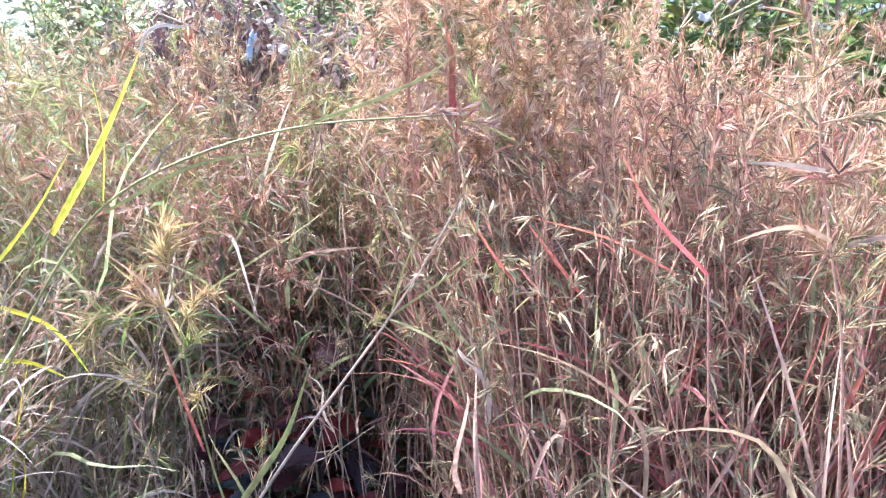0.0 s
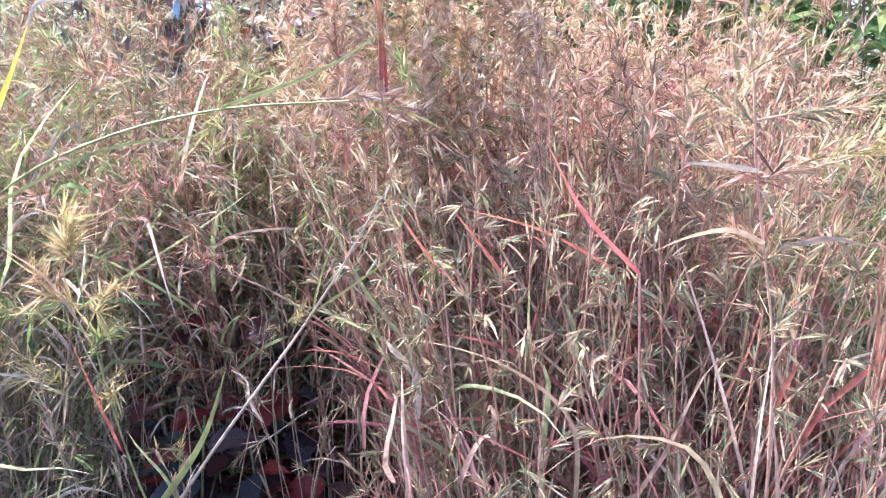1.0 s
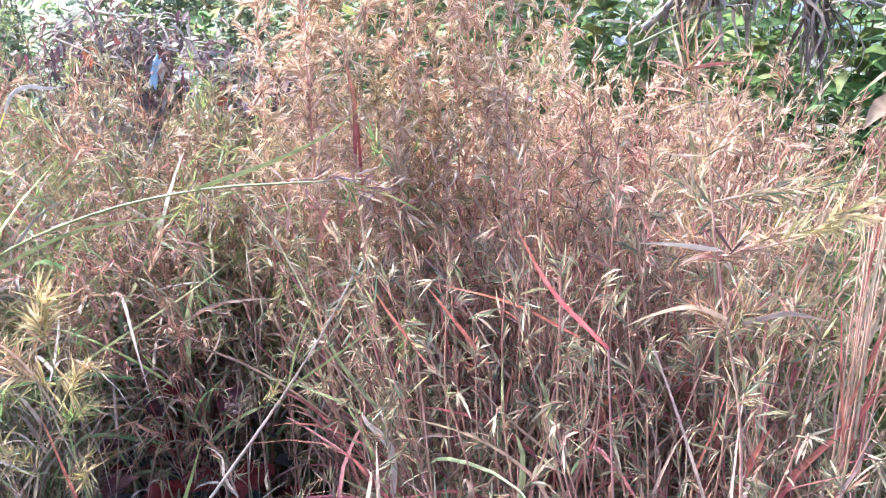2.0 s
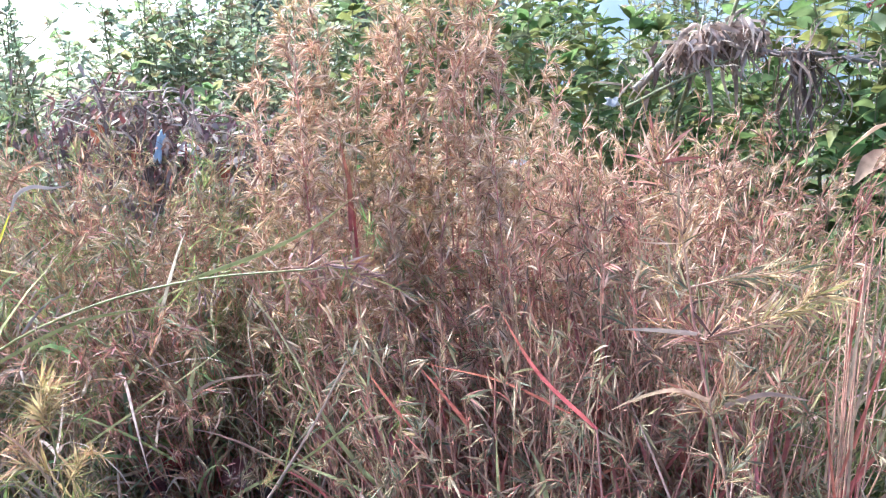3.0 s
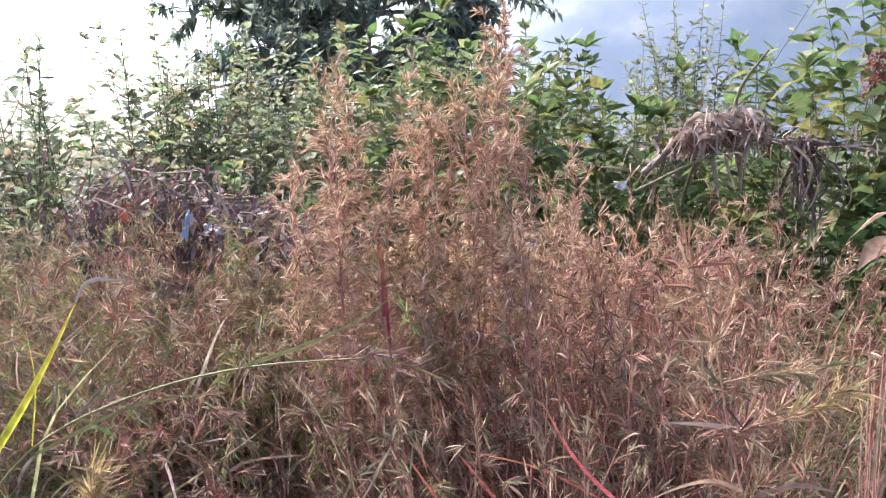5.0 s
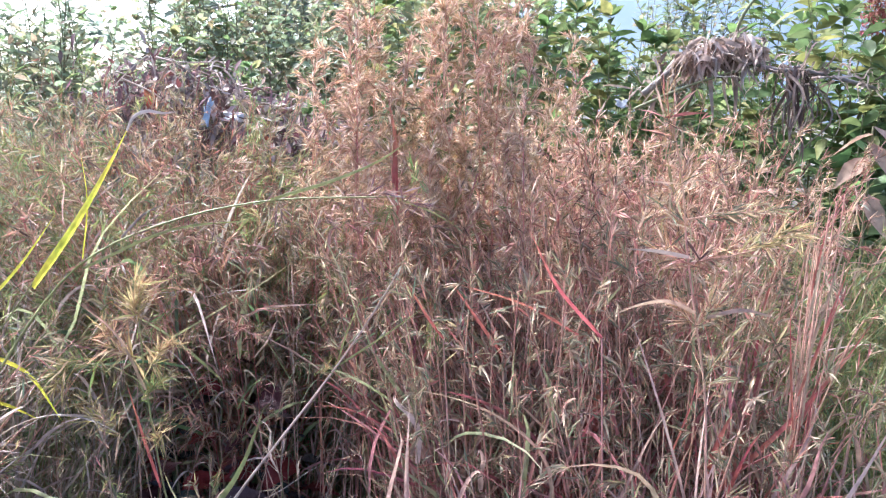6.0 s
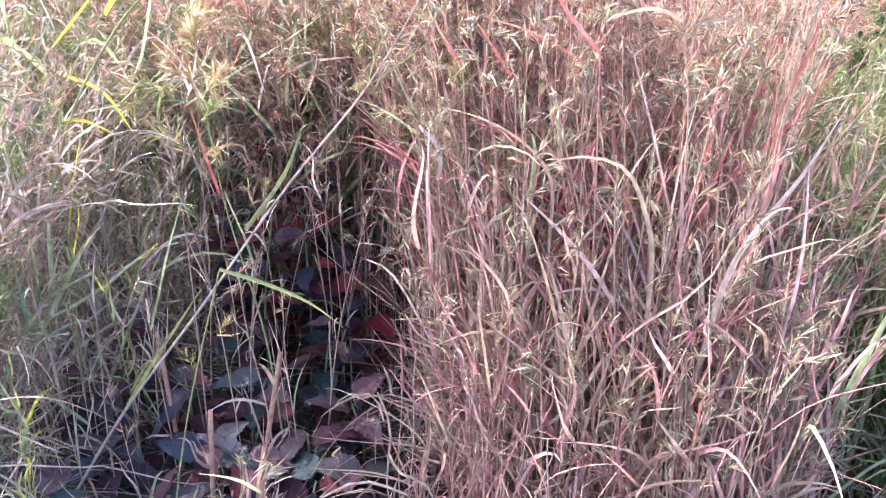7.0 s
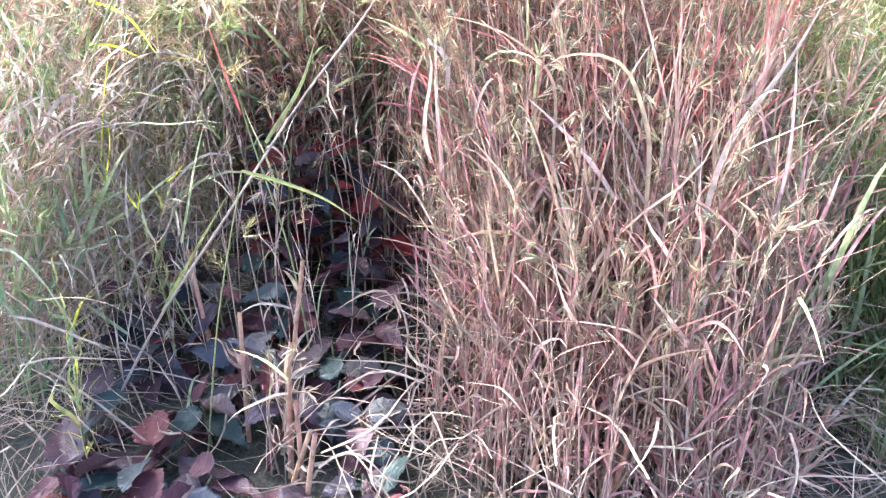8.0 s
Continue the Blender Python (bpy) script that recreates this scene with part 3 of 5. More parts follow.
for i, (cx, cy, r, n, h0, h1) in enumerate([(-0.74, 1.12, 0.13, 38, 0.62, 0.95), (-0.94, 1.25, 0.14, 40, 0.75, 1.05), (-0.70, 1.42, 0.10, 30, 0.7, 1.02), (-0.76, 0.85, 0.1, 24, 0.45, 0.75)]):
    tussock(220 + i, cx, cy, r, n, h0, h1, 0.3, (0.02, 0), 0.1, NEAR_LABEL, stems=STEM_STRAW, leaf=BLADE_GREEN if i % 2 else BLADE_GREY, seeds=BRACT_GREEN, sec=BLADE_GREEN, fans=4, bracts=8, leaves=8, leaf_w=(0.0016, 0.0038), fan_from=0.7, single=True, leaf_s=0.9)
LEAN_LABEL = "grey-pink dry grass stems leaning over to one side"
for i, (cx, cy, r, n, h0, h1) in enumerate([(-0.98, 0.92, 0.12, 26, 0.7, 1.0), (-0.88, 1.08, 0.1, 22, 0.7, 1.05)]):
    tussock(230 + i, cx, cy, r, n, h0, h1, 0.1, (0.38, 0.05), 0.1, LEAN_LABEL, stems=STEM_RED, leaf=BLADE_GREY, seeds=BRACT_OLIVE, fans=3, bracts=7, leaves=4, fan_from=0.8, single=True, leaf_s=0.8, thick=(0.0014, 0.0026))
GREEN_LABEL = "fresh light-green grass tussock beside the dry grass"
for i, (cx, cy, r, n, h0, h1) in enumerate([(0.97, 1.65, 0.13, 50, 0.8, 1.08), (0.84, 1.62, 0.1, 45, 0.8, 1.06), (1.12, 1.2, 0.08, 36, 0.7, 1.0), (0.84, 1.34, 0.07, 36, 0.75, 1.04), (0.76, 1.52, 0.07, 36, 0.85, 1.1), (0.86, 1.86, 0.12, 50, 0.8, 1.08), (0.92, 2.15, 0.12, 40, 0.75, 1.02), (1.08, 1.35, 0.13, 50, 0.75, 1.0), (1.2, 1.8, 0.14, 50, 0.9, 1.15), (1.0, 1.1, 0.1, 40, 0.5, 0.8), (1.35, 1.5, 0.14, 45, 0.8, 1.05), (1.04, 2.02, 0.12, 40, 0.75, 1.02), (1.3, 2.1, 0.12, 40, 0.7, 1.0)]):
    tussock(240 + i, cx, cy, r, n, h0, h1, 0.22, (0, 0), 0.06, GREEN_LABEL, stems=STEM_OLIVE, leaf=BLADE_LIME, seeds=BRACT_GREEN, sec=BLADE_GREEN, fans=4, bracts=7, leaves=10)


def litter():
    """Curled dead blades tangled over the ground and round the stem bases."""
    rng = np.random.default_rng(7)
    g = Geo()
    for x0, x1, y0, y1, top, n in ((0.0, 1.3, 0.55, 1.6, 0.3, 2200), (-1.2, -0.45, 0.55, 1.6, 0.4, 1300), (-0.45, 0.0, 0.55, 1.5, 0.14, 110), (-1.5, 1.8, 1.5, 2.6, 0.3, 900)):
        b = np.stack([rng.uniform(x0, x1, n), rng.uniform(y0, y1, n), rng.random(n) ** 1.6 * top + 0.02], -1)
        b[:, 2] += height(b[:, 0], b[:, 1])
        d = unit(rng.normal(size=(n, 3)) * np.array([1, 1, 0.45]))
        ln = rng.uniform(0.08, 0.3, n)
        p = arcs(b, d, ln, rng.uniform(0, 0.7, n), 7, rng, 0.08)
        fl = height(p[..., 0], p[..., 1]) + 0.004
        p[..., 2] = np.maximum(p[..., 2], fl)
        w = BLADE_W[None] * rng.uniform(0.0008, 0.0026, (n, 1))
        ribbons(g, p, w, sprays(rng, n), 0.4)
    tagged(g.part("grass_litter", LITTER), "tangled dead grass blades lying over dark soil", "grass litter", kind="stuff")


litter()


# ---- single stems close to the camera ----
def line_stem(parent, points, r0, r1, mat, k=24, name="stem"):
    g = Geo()
    p = smooth_path(points, k)[None]
    tubes(g, p, np.linspace(r0, r1, k)[None], 6)
    g.part(name, mat, parent)
    return p


def line_blade(parent, points, half, mat, side=None, k=14, profile=BLADE_W, label="", fold=0.35, name="leaf_blade"):
    g = Geo()
    p = smooth_path(points, k)[None]
    w = np.interp(np.linspace(0, 1, k), np.linspace(0, 1, len(profile)), profile)[None] * half
    if side is None:
        run = p[0, -1] - p[0, 0]
        side = np.cross(run, (0, 1.0, 0)) + np.array([0, 0.4, 0]) * np.linalg.norm(run)
    ribbons(g, p, w, np.array([side], float), fold)
    return g.part(name, mat, parent, label)


def head(parent, rng, at, way, count, size, mat, opening=0.9):
    """A bristly seed head: a few whorls of short bracts set along a short axis, with long awns."""
    g, a = Geo(), Geo()
    m = 6
    w = unit(np.array([way], float))
    base = np.array([at], float) + w * (np.linspace(-0.25, 0.65, m) * size)[:, None] + sprays(rng, m) * size * 0.12
    ways = unit(w + sprays(rng, m) * 0.55)
    seed_fans(g, a, rng, base, ways, max(4, count // 4), size * np.linspace(0.75, 0.55, m), opening * 1.15, 0.6, (0.026, 0.048))
    ob = g.part("seed_head", mat, parent)
    a.part("awn_fringe", AWN, ob)


def arching_stem():
    rng = np.random.default_rng(31)
    ob = thing("arching_grass_stem", "long arching grass stem with dangling purple-brown seed heads", "grass stem")
    line_stem(ob, [(-0.90, 1.0, 0.0), (-0.76, 1.0, 0.33), (-0.62, 1.0, 0.53), (-0.52, 1.04, 0.80), (-0.40, 1.08, 0.97), (-0.26, 1.08, 1.04), (-0.10, 1.08, 1.08), (0.02, 1.08, 1.09), (0.09, 1.08, 1.095)], 0.0032, 0.0011, STEM_OLIVE, 44)
    line_blade(ob, [(-0.11, 1.08, 1.08), (0.0, 1.08, 1.12), (0.05, 1.08, 1.145), (0.097, 1.08, 1.18)], 0.0028, BLADE_LIME)
    line_blade(ob, [(-0.40, 1.075, 0.96), (-0.25, 1.075, 1.03), (-0.12, 1.075, 1.05)], 0.0026, BLADE_LIME)
    line_blade(ob, [(0.08, 1.08, 1.09), (0.125, 1.08, 1.075), (0.165, 1.08, 1.055)], 0.0014, BLADE_LIME)
    line_blade(ob, [(-0.34, 1.08, 1.01), (-0.30, 1.08, 1.05), (-0.27, 1.08, 1.065)], 0.0024, LEAF_DRY)
    for p, d, c, s in (((-0.10, 1.08, 1.075), (0.3, 0, -1), 18, 0.045), ((0.02, 1.08, 1.09), (0.8, 0, 0.1), 20, 0.048), ((0.075, 1.08, 1.09), (0.9, -0.1, -0.2), 28, 0.053),
                       ((-0.20, 1.08, 1.04), (0.2, 0, -1), 15, 0.045), ((-0.32, 1.08, 1.02), (0.6, 0, 0.3), 13, 0.043), ((-0.03, 1.08, 1.06), (0.4, 0, -0.9), 10, 0.040)):
        head(ob, rng, p, d, c, s * 0.95, BRACT_PURPLE, 1.5)


def yellow_shoots():
    ob = thing("yellow_grass_shoot", "bright yellow-green grass shoot with long bent blades", "grass", at=(0.005, 0.0, 0.008))
    line_stem(ob, [(-0.62, 1.05, 0.0), (-0.60, 1.05, 0.4), (-0.56, 1.05, 0.8), (-0.47, 1.05, 0.93)], 0.0022, 0.001, STEM_OLIVE)
    line_blade(ob, [(-0.47, 1.05, 0.925), (-0.395, 1.05, 1.03), (-0.34, 1.05, 1.12), (-0.315, 1.05, 1.165)], 0.0072, BLADE_YELLOW)
    line_blade(ob, [(-0.316, 1.05, 1.163), (-0.305, 1.05, 1.183), (-0.285, 1.05, 1.192), (-0.262, 1.05, 1.190), (-0.24, 1.05, 1.193)], 0.0030, FROND_DRY, label="bleached curled leaf tip")
    line_blade(ob, [(-0.57, 1.05, 0.87), (-0.49, 1.05, 0.955), (-0.43, 1.05, 1.035)], 0.0032, BLADE_YELLOW)
    line_blade(ob, [(-0.396, 1.06, 0.97), (-0.385, 1.06, 1.06), (-0.392, 1.06, 1.13)], 0.0017, BLADE_YELLOW)
    line_blade(ob, [(-0.575, 1.05, 0.82), (-0.49, 1.05, 0.79), (-0.435, 1.05, 0.715)], 0.0032, BLADE_YELLOW)
    line_blade(ob, [(-0.58, 1.05, 0.735), (-0.53, 1.05, 0.735), (-0.475, 1.05, 0.715)], 0.003, BLADE_YELLOW)
    line_blade(ob, [(-0.60, 1.05, 0.5), (-0.56, 1.05, 0.66), (-0.53, 1.05, 0.75)], 0.0024, BLADE_YELLOW)


def left_head_stem():
    rng = np.random.default_rng(33)
    ob = thing("seeding_grass_stem", "upright grass stem with bristly golden seed heads and a red leaf", "grass stem", "seeding stems")
    line_stem(ob, [(-0.17, 1.07, 0.0), (-0.21, 1.07, 0.34), (-0.28, 1.07, 0.62), (-0.305, 1.07, 0.80), (-0.315, 1.07, 0.94)], 0.0026, 0.001, STEM_OLIVE)
    line_blade(ob, [(-0.28, 1.06, 0.62), (-0.305, 1.06, 0.70), (-0.33, 1.06, 0.79)], 0.0042, BLADE_RED, label="red dry leaf blade")
    line_blade(ob, [(-0.30, 1.06, 0.78), (-0.34, 1.05, 0.87), (-0.40, 1.03, 0.93)], 0.0034, BLADE_PINK)
    for p, d, c, s in (((-0.315, 1.07, 0.90), (0, 0, 1), 51, 0.058), ((-0.34, 1.07, 0.84), (-0.6, 0, 0.5), 39, 0.052), ((-0.285, 1.07, 0.83), (0.8, 0, 0.5), 33, 0.052), ((-0.40, 1.07, 0.81), (-0.8, 0, -0.2), 36, 0.052),
                       ((-0.43, 1.07, 0.80), (-0.5, 0, -0.5), 27, 0.049), ((-0.30, 1.07, 0.77), (0.5, 0, 0.6), 24, 0.049), ((-0.29, 1.07, 0.70), (0.4, -0.3, 0.6), 21, 0.043), ((-0.36, 1.06, 0.72), (-0.5, 0, 0.5), 27, 0.052)):
        head(ob, rng, p, d, int(c * 1.5), s * 1.15, BRACT_GOLD if c % 4 else BRACT_GREEN, 1.6)
    line_stem(ob, [(-0.30, 1.07, 0.78), (-0.36, 1.07, 0.81), (-0.43, 1.07, 0.805)], 0.001, 0.0006, STEM_OLIVE, 10, "side_twig")


def slanting_stem():
    rng = np.random.default_rng(34)
    ob = thing("slanting_grass_stem", "pale slanting grass stem forking into yellow-green blades", "grass stem")
    line_stem(ob, [(-0.55, 0.83, 0.0), (-0.37, 0.85, 0.30), (-0.25, 0.87, 0.47), (-0.11, 0.96, 0.69), (0.0, 1.04, 0.845), (0.05, 1.04, 0.925), (0.085, 1.04, 0.99)], 0.0032, 0.0014, BLADE_GREY, 40)
    line_blade(ob, [(0.0, 1.04, 0.845), (0.06, 1.04, 0.89), (0.14, 1.04, 0.955)], 0.0015, BLADE_LIME)
    line_blade(ob, [(0.0, 1.04, 0.845), (0.015, 1.04, 0.90), (0.045, 1.04, 0.97)], 0.0015, BLADE_LIME)
    line_blade(ob, [(-0.19, 0.96, 0.60), (-0.12, 0.98, 0.71), (-0.095, 1.0, 0.79)], 0.0046, BLADE_LIME)
    line_blade(ob, [(-0.38, 0.85, 0.29), (-0.30, 0.86, 0.42), (-0.22, 0.86, 0.54)], 0.0036, BLADE_LIME)
    line_blade(ob, [(-0.14, 0.75, 0.62), (-0.07, 0.75, 0.605), (0.0, 0.75, 0.58), (0.045, 0.75, 0.55)], 0.003, BLADE_LIME, label="yellowed drooping blade")
    line_stem(ob, [(-0.30, 0.80, 0.0), (-0.22, 0.77, 0.35), (-0.14, 0.75, 0.62)], 0.0018, 0.001, STEM_OLIVE, 12, "side_stem")
    for p, d in (((-0.17, 1.0, 0.66), (0.3, 0, 1)), ((-0.02, 1.02, 0.84), (0.6, 0, 0.6)), ((-0.22, 0.8, 0.42), (-0.4, 0, 0.8)), ((-0.16, 0.78, 0.5), (0.4, 0, 0.7))):
        head(ob, rng, p, d, 16, 0.03, BRACT_GREEN, 0.9)


def right_head_stem():
    rng = np.random.default_rng(35)
    ob = thing("seeding_grass_stem", "pale upright grass stem with fan-like seed heads at each joint", "grass stem", "seeding stems")
    line_stem(ob, [(0.56, 0.94, 0.0), (0.54, 0.95, 0.45), (0.515, 0.95, 0.74), (0.50, 0.95, 0.88), (0.475, 0.95, 0.99), (0.46, 0.95, 1.06), (0.445, 0.95, 1.15), (0.425, 0.95, 1.225)], 0.0026, 0.0009, STEM_RED, 40)
    for p, d, c, s in (((0.427, 0.95, 1.20), (-0.2, 0, 1), 27, 0.070), ((0.447, 0.95, 1.14), (0.1, 0, 1), 27, 0.063), ((0.45, 0.95, 1.10), (-0.7, -0.1, 0.5), 17, 0.048), ((0.48, 0.95, 1.105), (0.9, 0, 0.2), 17, 0.050),
                       ((0.52, 0.95, 1.11), (0.9, 0, 0.15), 20, 0.050), ((0.46, 0.95, 1.05), (-0.8, 0, 0.35), 30, 0.053), ((0.475, 0.95, 1.05), (0.8, 0, 0.5), 30, 0.053), ((0.53, 0.95, 1.065), (0.9, 0, 0.4), 22, 0.050),
                       ((0.57, 0.95, 1.085), (0.9, 0, 0.4), 22, 0.048), ((0.475, 0.95, 0.975), (-0.7, 0, 0.5), 30, 0.050), ((0.49, 0.95, 0.975), (0.7, 0, 0.6), 32, 0.053), ((0.50, 0.95, 0.90), (0.5, 0, 0.8), 17, 0.045)):
        head(ob, rng, p, d, int(c * 1.3), s * 0.92, (BRACT_ROSE, BRACT_GOLD, BRACT_OLIVE)[c % 3], 1.25)
    line_stem(ob, [(0.463, 0.95, 1.045), (0.52, 0.95, 1.06), (0.60, 0.95, 1.10)], 0.0012, 0.0006, STEM_RED, 10, "side_twig")
    line_stem(ob, [(0.455, 0.95, 1.10), (0.49, 0.95, 1.108), (0.55, 0.95, 1.115)], 0.0011, 0.0006, STEM_RED, 10, "side_twig")
    line_blade(ob, [(0.46, 0.94, 1.055), (0.42, 0.93, 1.062), (0.38, 0.93, 1.063)], 0.003, FROND_DRY)
    line_blade(ob, [(0.475, 0.94, 0.985), (0.44, 0.93, 1.0), (0.40, 0.92, 0.995), (0.37, 0.92, 0.98)], 0.0032, BLADE_PINK)
    line_blade(ob, [(0.49, 0.94, 0.98), (0.53, 0.94, 0.992), (0.575, 0.94, 0.985)], 0.0028, BLADE_PINK)


def red_bunch():
    rng = np.random.default_rng(36)
    ob = thing("red_grass_bunch", "upright bunch of narrow reddish grass blades", "grass")
    for i in range(9):
        x, y = rng.normal(0.665, 0.012), rng.normal(1.06, 0.012)
        dx = rng.normal(0, 0.02)
        line_stem(ob, [(x, y, 0.0), (x + dx * 0.3, y, 0.6), (x + dx, y, rng.uniform(1.0, 1.15))], 0.0022, 0.0007, STEM_RED, 14)
    for i in range(10):
        x, y, z = rng.normal(0.665, 0.014), rng.normal(1.05, 0.012), rng.uniform(0.75, 1.0)
        dx = rng.normal(0, 0.035)
        line_blade(ob, [(x, y, z), (x + dx * 0.5, y, z + 0.08), (x + dx, y, z + rng.uniform(0.12, 0.18))], 0.0016, (BLADE_PINK, BLADE_RED, BLADE_RED, BLADE_PINK)[i % 4])


def red_blades():
    for pts, half in (([(0.37, 0.99, 0.93), (0.305, 0.98, 1.0), (0.265, 0.97, 1.072)], 0.0030), ([(0.24, 1.1, 0.86), (0.21, 1.1, 0.90), (0.16, 1.1, 0.965)], 0.0032),
                      ([(0.35, 1.1, 0.90), (0.27, 1.1, 0.94), (0.17, 1.1, 0.965)], 0.0024), ([(0.15, 1.1, 0.88), (0.13, 1.1, 0.905), (0.09, 1.1, 0.965)], 0.0026), ([(0.022, 1.40, 1.08), (0.022, 1.40, 1.16), (0.006, 1.40, 1.245)], 0.0045), ([(0.03, 1.41, 1.02), (0.026, 1.41, 1.1), (0.022, 1.41, 1.19)], 0.003)):
        ob = thing("red_grass_leaf", "bright red dry leaf blade on a thin grass stem", "grass leaf", "red leaf blades")
        line_blade(ob, pts, half, BLADE_RED)
        x, y, z = pts[0]
        line_stem(ob, [(x + 0.05, y + 0.02, 0.0), (x + 0.03, y + 0.01, z * 0.6), (x, y, z)], 0.0018, 0.0012, STEM_RED, 12)


def pink_blades():
    for pts, half, mat in (
            ([(0.30, 0.99, 0.60), (0.28, 1.0, 0.75), (0.22, 1.0, 0.80), (0.14, 1.0, 0.828), (0.10, 1.0, 0.832), (0.085, 1.0, 0.825)], 0.0034, BLADE_PINK),
            ([(0.46, 0.87, 0.55), (0.44, 0.87, 0.71), (0.39, 0.87, 0.795), (0.31, 0.87, 0.80), (0.24, 0.87, 0.74)], 0.0042, BLADE_PINK),
            ([(0.54, 0.84, 0.5), (0.562, 0.82, 0.70), (0.62, 0.815, 0.82), (0.655, 0.81, 0.92)], 0.0045, BLADE_PALE),
            ([(0.36, 0.84, 0.30), (0.33, 0.84, 0.52), (0.28, 0.82, 0.68), (0.24, 0.82, 0.77)], 0.0038, BLADE_PINK),
            ([(0.42, 0.90, 0.32), (0.40, 0.88, 0.48), (0.36, 0.87, 0.60), (0.35, 0.86, 0.66)], 0.0042, BLADE_PINK),
            ([(0.47, 0.84, 0.30), (0.34, 0.80, 0.26), (0.24, 0.78, 0.19), (0.19, 0.76, 0.12)], 0.0044, BLADE_PALE),
            ([(0.40, 0.84, 0.5), (0.35, 0.83, 0.40), (0.27, 0.82, 0.33), (0.22, 0.81, 0.28)], 0.004, BLADE_PALE),
            ([(0.80, 0.95, 0.3), (0.77, 0.93, 0.45), (0.70, 0.92, 0.5), (0.64, 0.92, 0.47)], 0.004, BLADE_PINK),
            ([(0.72, 0.90, 0.2), (0.74, 0.88, 0.38), (0.76, 0.87, 0.52)], 0.005, BLADE_PINK),
            ([(0.78, 0.87, 0.05), (0.82, 0.88, 0.2), (0.88, 0.9, 0.3)], 0.005, BLADE_PALE)):
        ob = thing("grass_leaf", "wide pale pink dry grass blade, curled over", "grass leaf", "wide dry blades")
        pts = [(x + 0.025, y + 0.025, z - 0.01) for x, y, z in pts]
        line_blade(ob, pts, half, mat, k=16)
        x, y, z = pts[0]
        line_stem(ob, [(x + 0.03, y + 0.03, 0.0), (x + 0.01, y + 0.01, z * 0.6), (x, y, z)], 0.002, 0.0015, STEM_RED, 8)


def cut_stubs():
    rng = np.random.default_rng(38)
    for x, y, h in ((-0.20, 0.97, 0.36), (-0.24, 0.86, 0.30), (-0.12, 0.78, 0.30), (-0.07, 0.72, 0.22), (-0.05, 0.66, 0.2), (-0.40, 1.05, 0.32), (0.47, 0.78, 0.22), (0.78, 0.86, 0.26),
                    (-0.16, 0.84, 0.26), (-0.10, 0.70, 0.16), (0.60, 0.80, 0.18), (0.32, 0.76, 0.16)):
        ob = thing("cut_grass_stub", "cut-off straw stub standing among leaves", "grass stub", "cut stubs", at=(x, y, 0))
        dx, dy = rng.normal(0, 0.04, 2)
        g = Geo()
        k = 8
        p = smooth_path([(0, 0, -0.01), (dx * 0.5, dy * 0.5, h * 0.5), (dx, dy, h)], k)[None]
        tubes(g, p, np.linspace(0.0056, 0.0044, k)[None], 8)
        tubes(g, p[:, ::-1], np.linspace(0.0034, 0.0042, k)[None], 8)
        g.part("stalk", STUB, ob)
        n = 4
        b, t = on_path(p, np.zeros(n, int), rng.uniform(0.3, 0.9, n))
        gl = Geo()
        blades(gl, rng, b, unit(t + sprays(rng, n) * 0.5), rng.uniform(0.06, 0.16, n), rng.uniform(0.003, 0.0045, n), rng.uniform(0, 0.5, n))
        gl.part("sheath", LITTER, ob)


arching_stem()
yellow_shoots()
left_head_stem()
slanting_stem()
right_head_stem()
red_bunch()
red_blades()
pink_blades()
cut_stubs()


# ---- red-leaved plants on the ground ----
def big_leaf_mesh(seed, mat=MAROON):
    """An ovate, saw-edged leaf, one unit long, cupped along its midrib."""
    rng = np.random.default_rng(seed)
    k, cols = 19, 7
    s = np.linspace(0, 1, k)
    w = 0.31 * np.sin(np.pi * s**0.7) ** 0.9 * (1 - 0.25 * s)
    w[0] = w[-1] = 0.004
    w = w + 0.03 * (np.arange(k) % 2) * (w > 0.05)
    u = np.linspace(-1, 1, cols)
    S, U = np.meshgrid(s, u, indexing="ij")
    x = w[:, None] * U
    y = S + 0.03 * np.sin(S * 7 + seed)
    curl = rng.uniform(0.1, 0.4)
    z = 0.16 * np.abs(U) * w[:, None] * 2 - curl * S**2 + 0.02 * np.sin(S * 26 - np.abs(U) * 5) * np.abs(U) + 0.03 * np.sin(S * 5 + U * 2 + seed)
    idx = np.arange(k * cols).reshape(k, cols)
    f = np.stack([idx[:-1, :-1], idx[:-1, 1:], idx[1:, 1:], idx[1:, :-1]], -1)
    g = Geo()
    g.add(np.stack([x, y, z], -1), f, S)
    me = g.mesh("leaf", mat)
    vein = np.maximum(np.exp(-((U * w[:, None]) / 0.012) ** 2), 0.8 * np.clip(np.sin((S - np.abs(U) * 0.22) * 44) - 0.7, 0, 1) * 3)
    at = me.attributes.new("vein", "FLOAT", "POINT")
    at.data.foreach_set("value", vein.ravel().astype(np.float32))
    return me


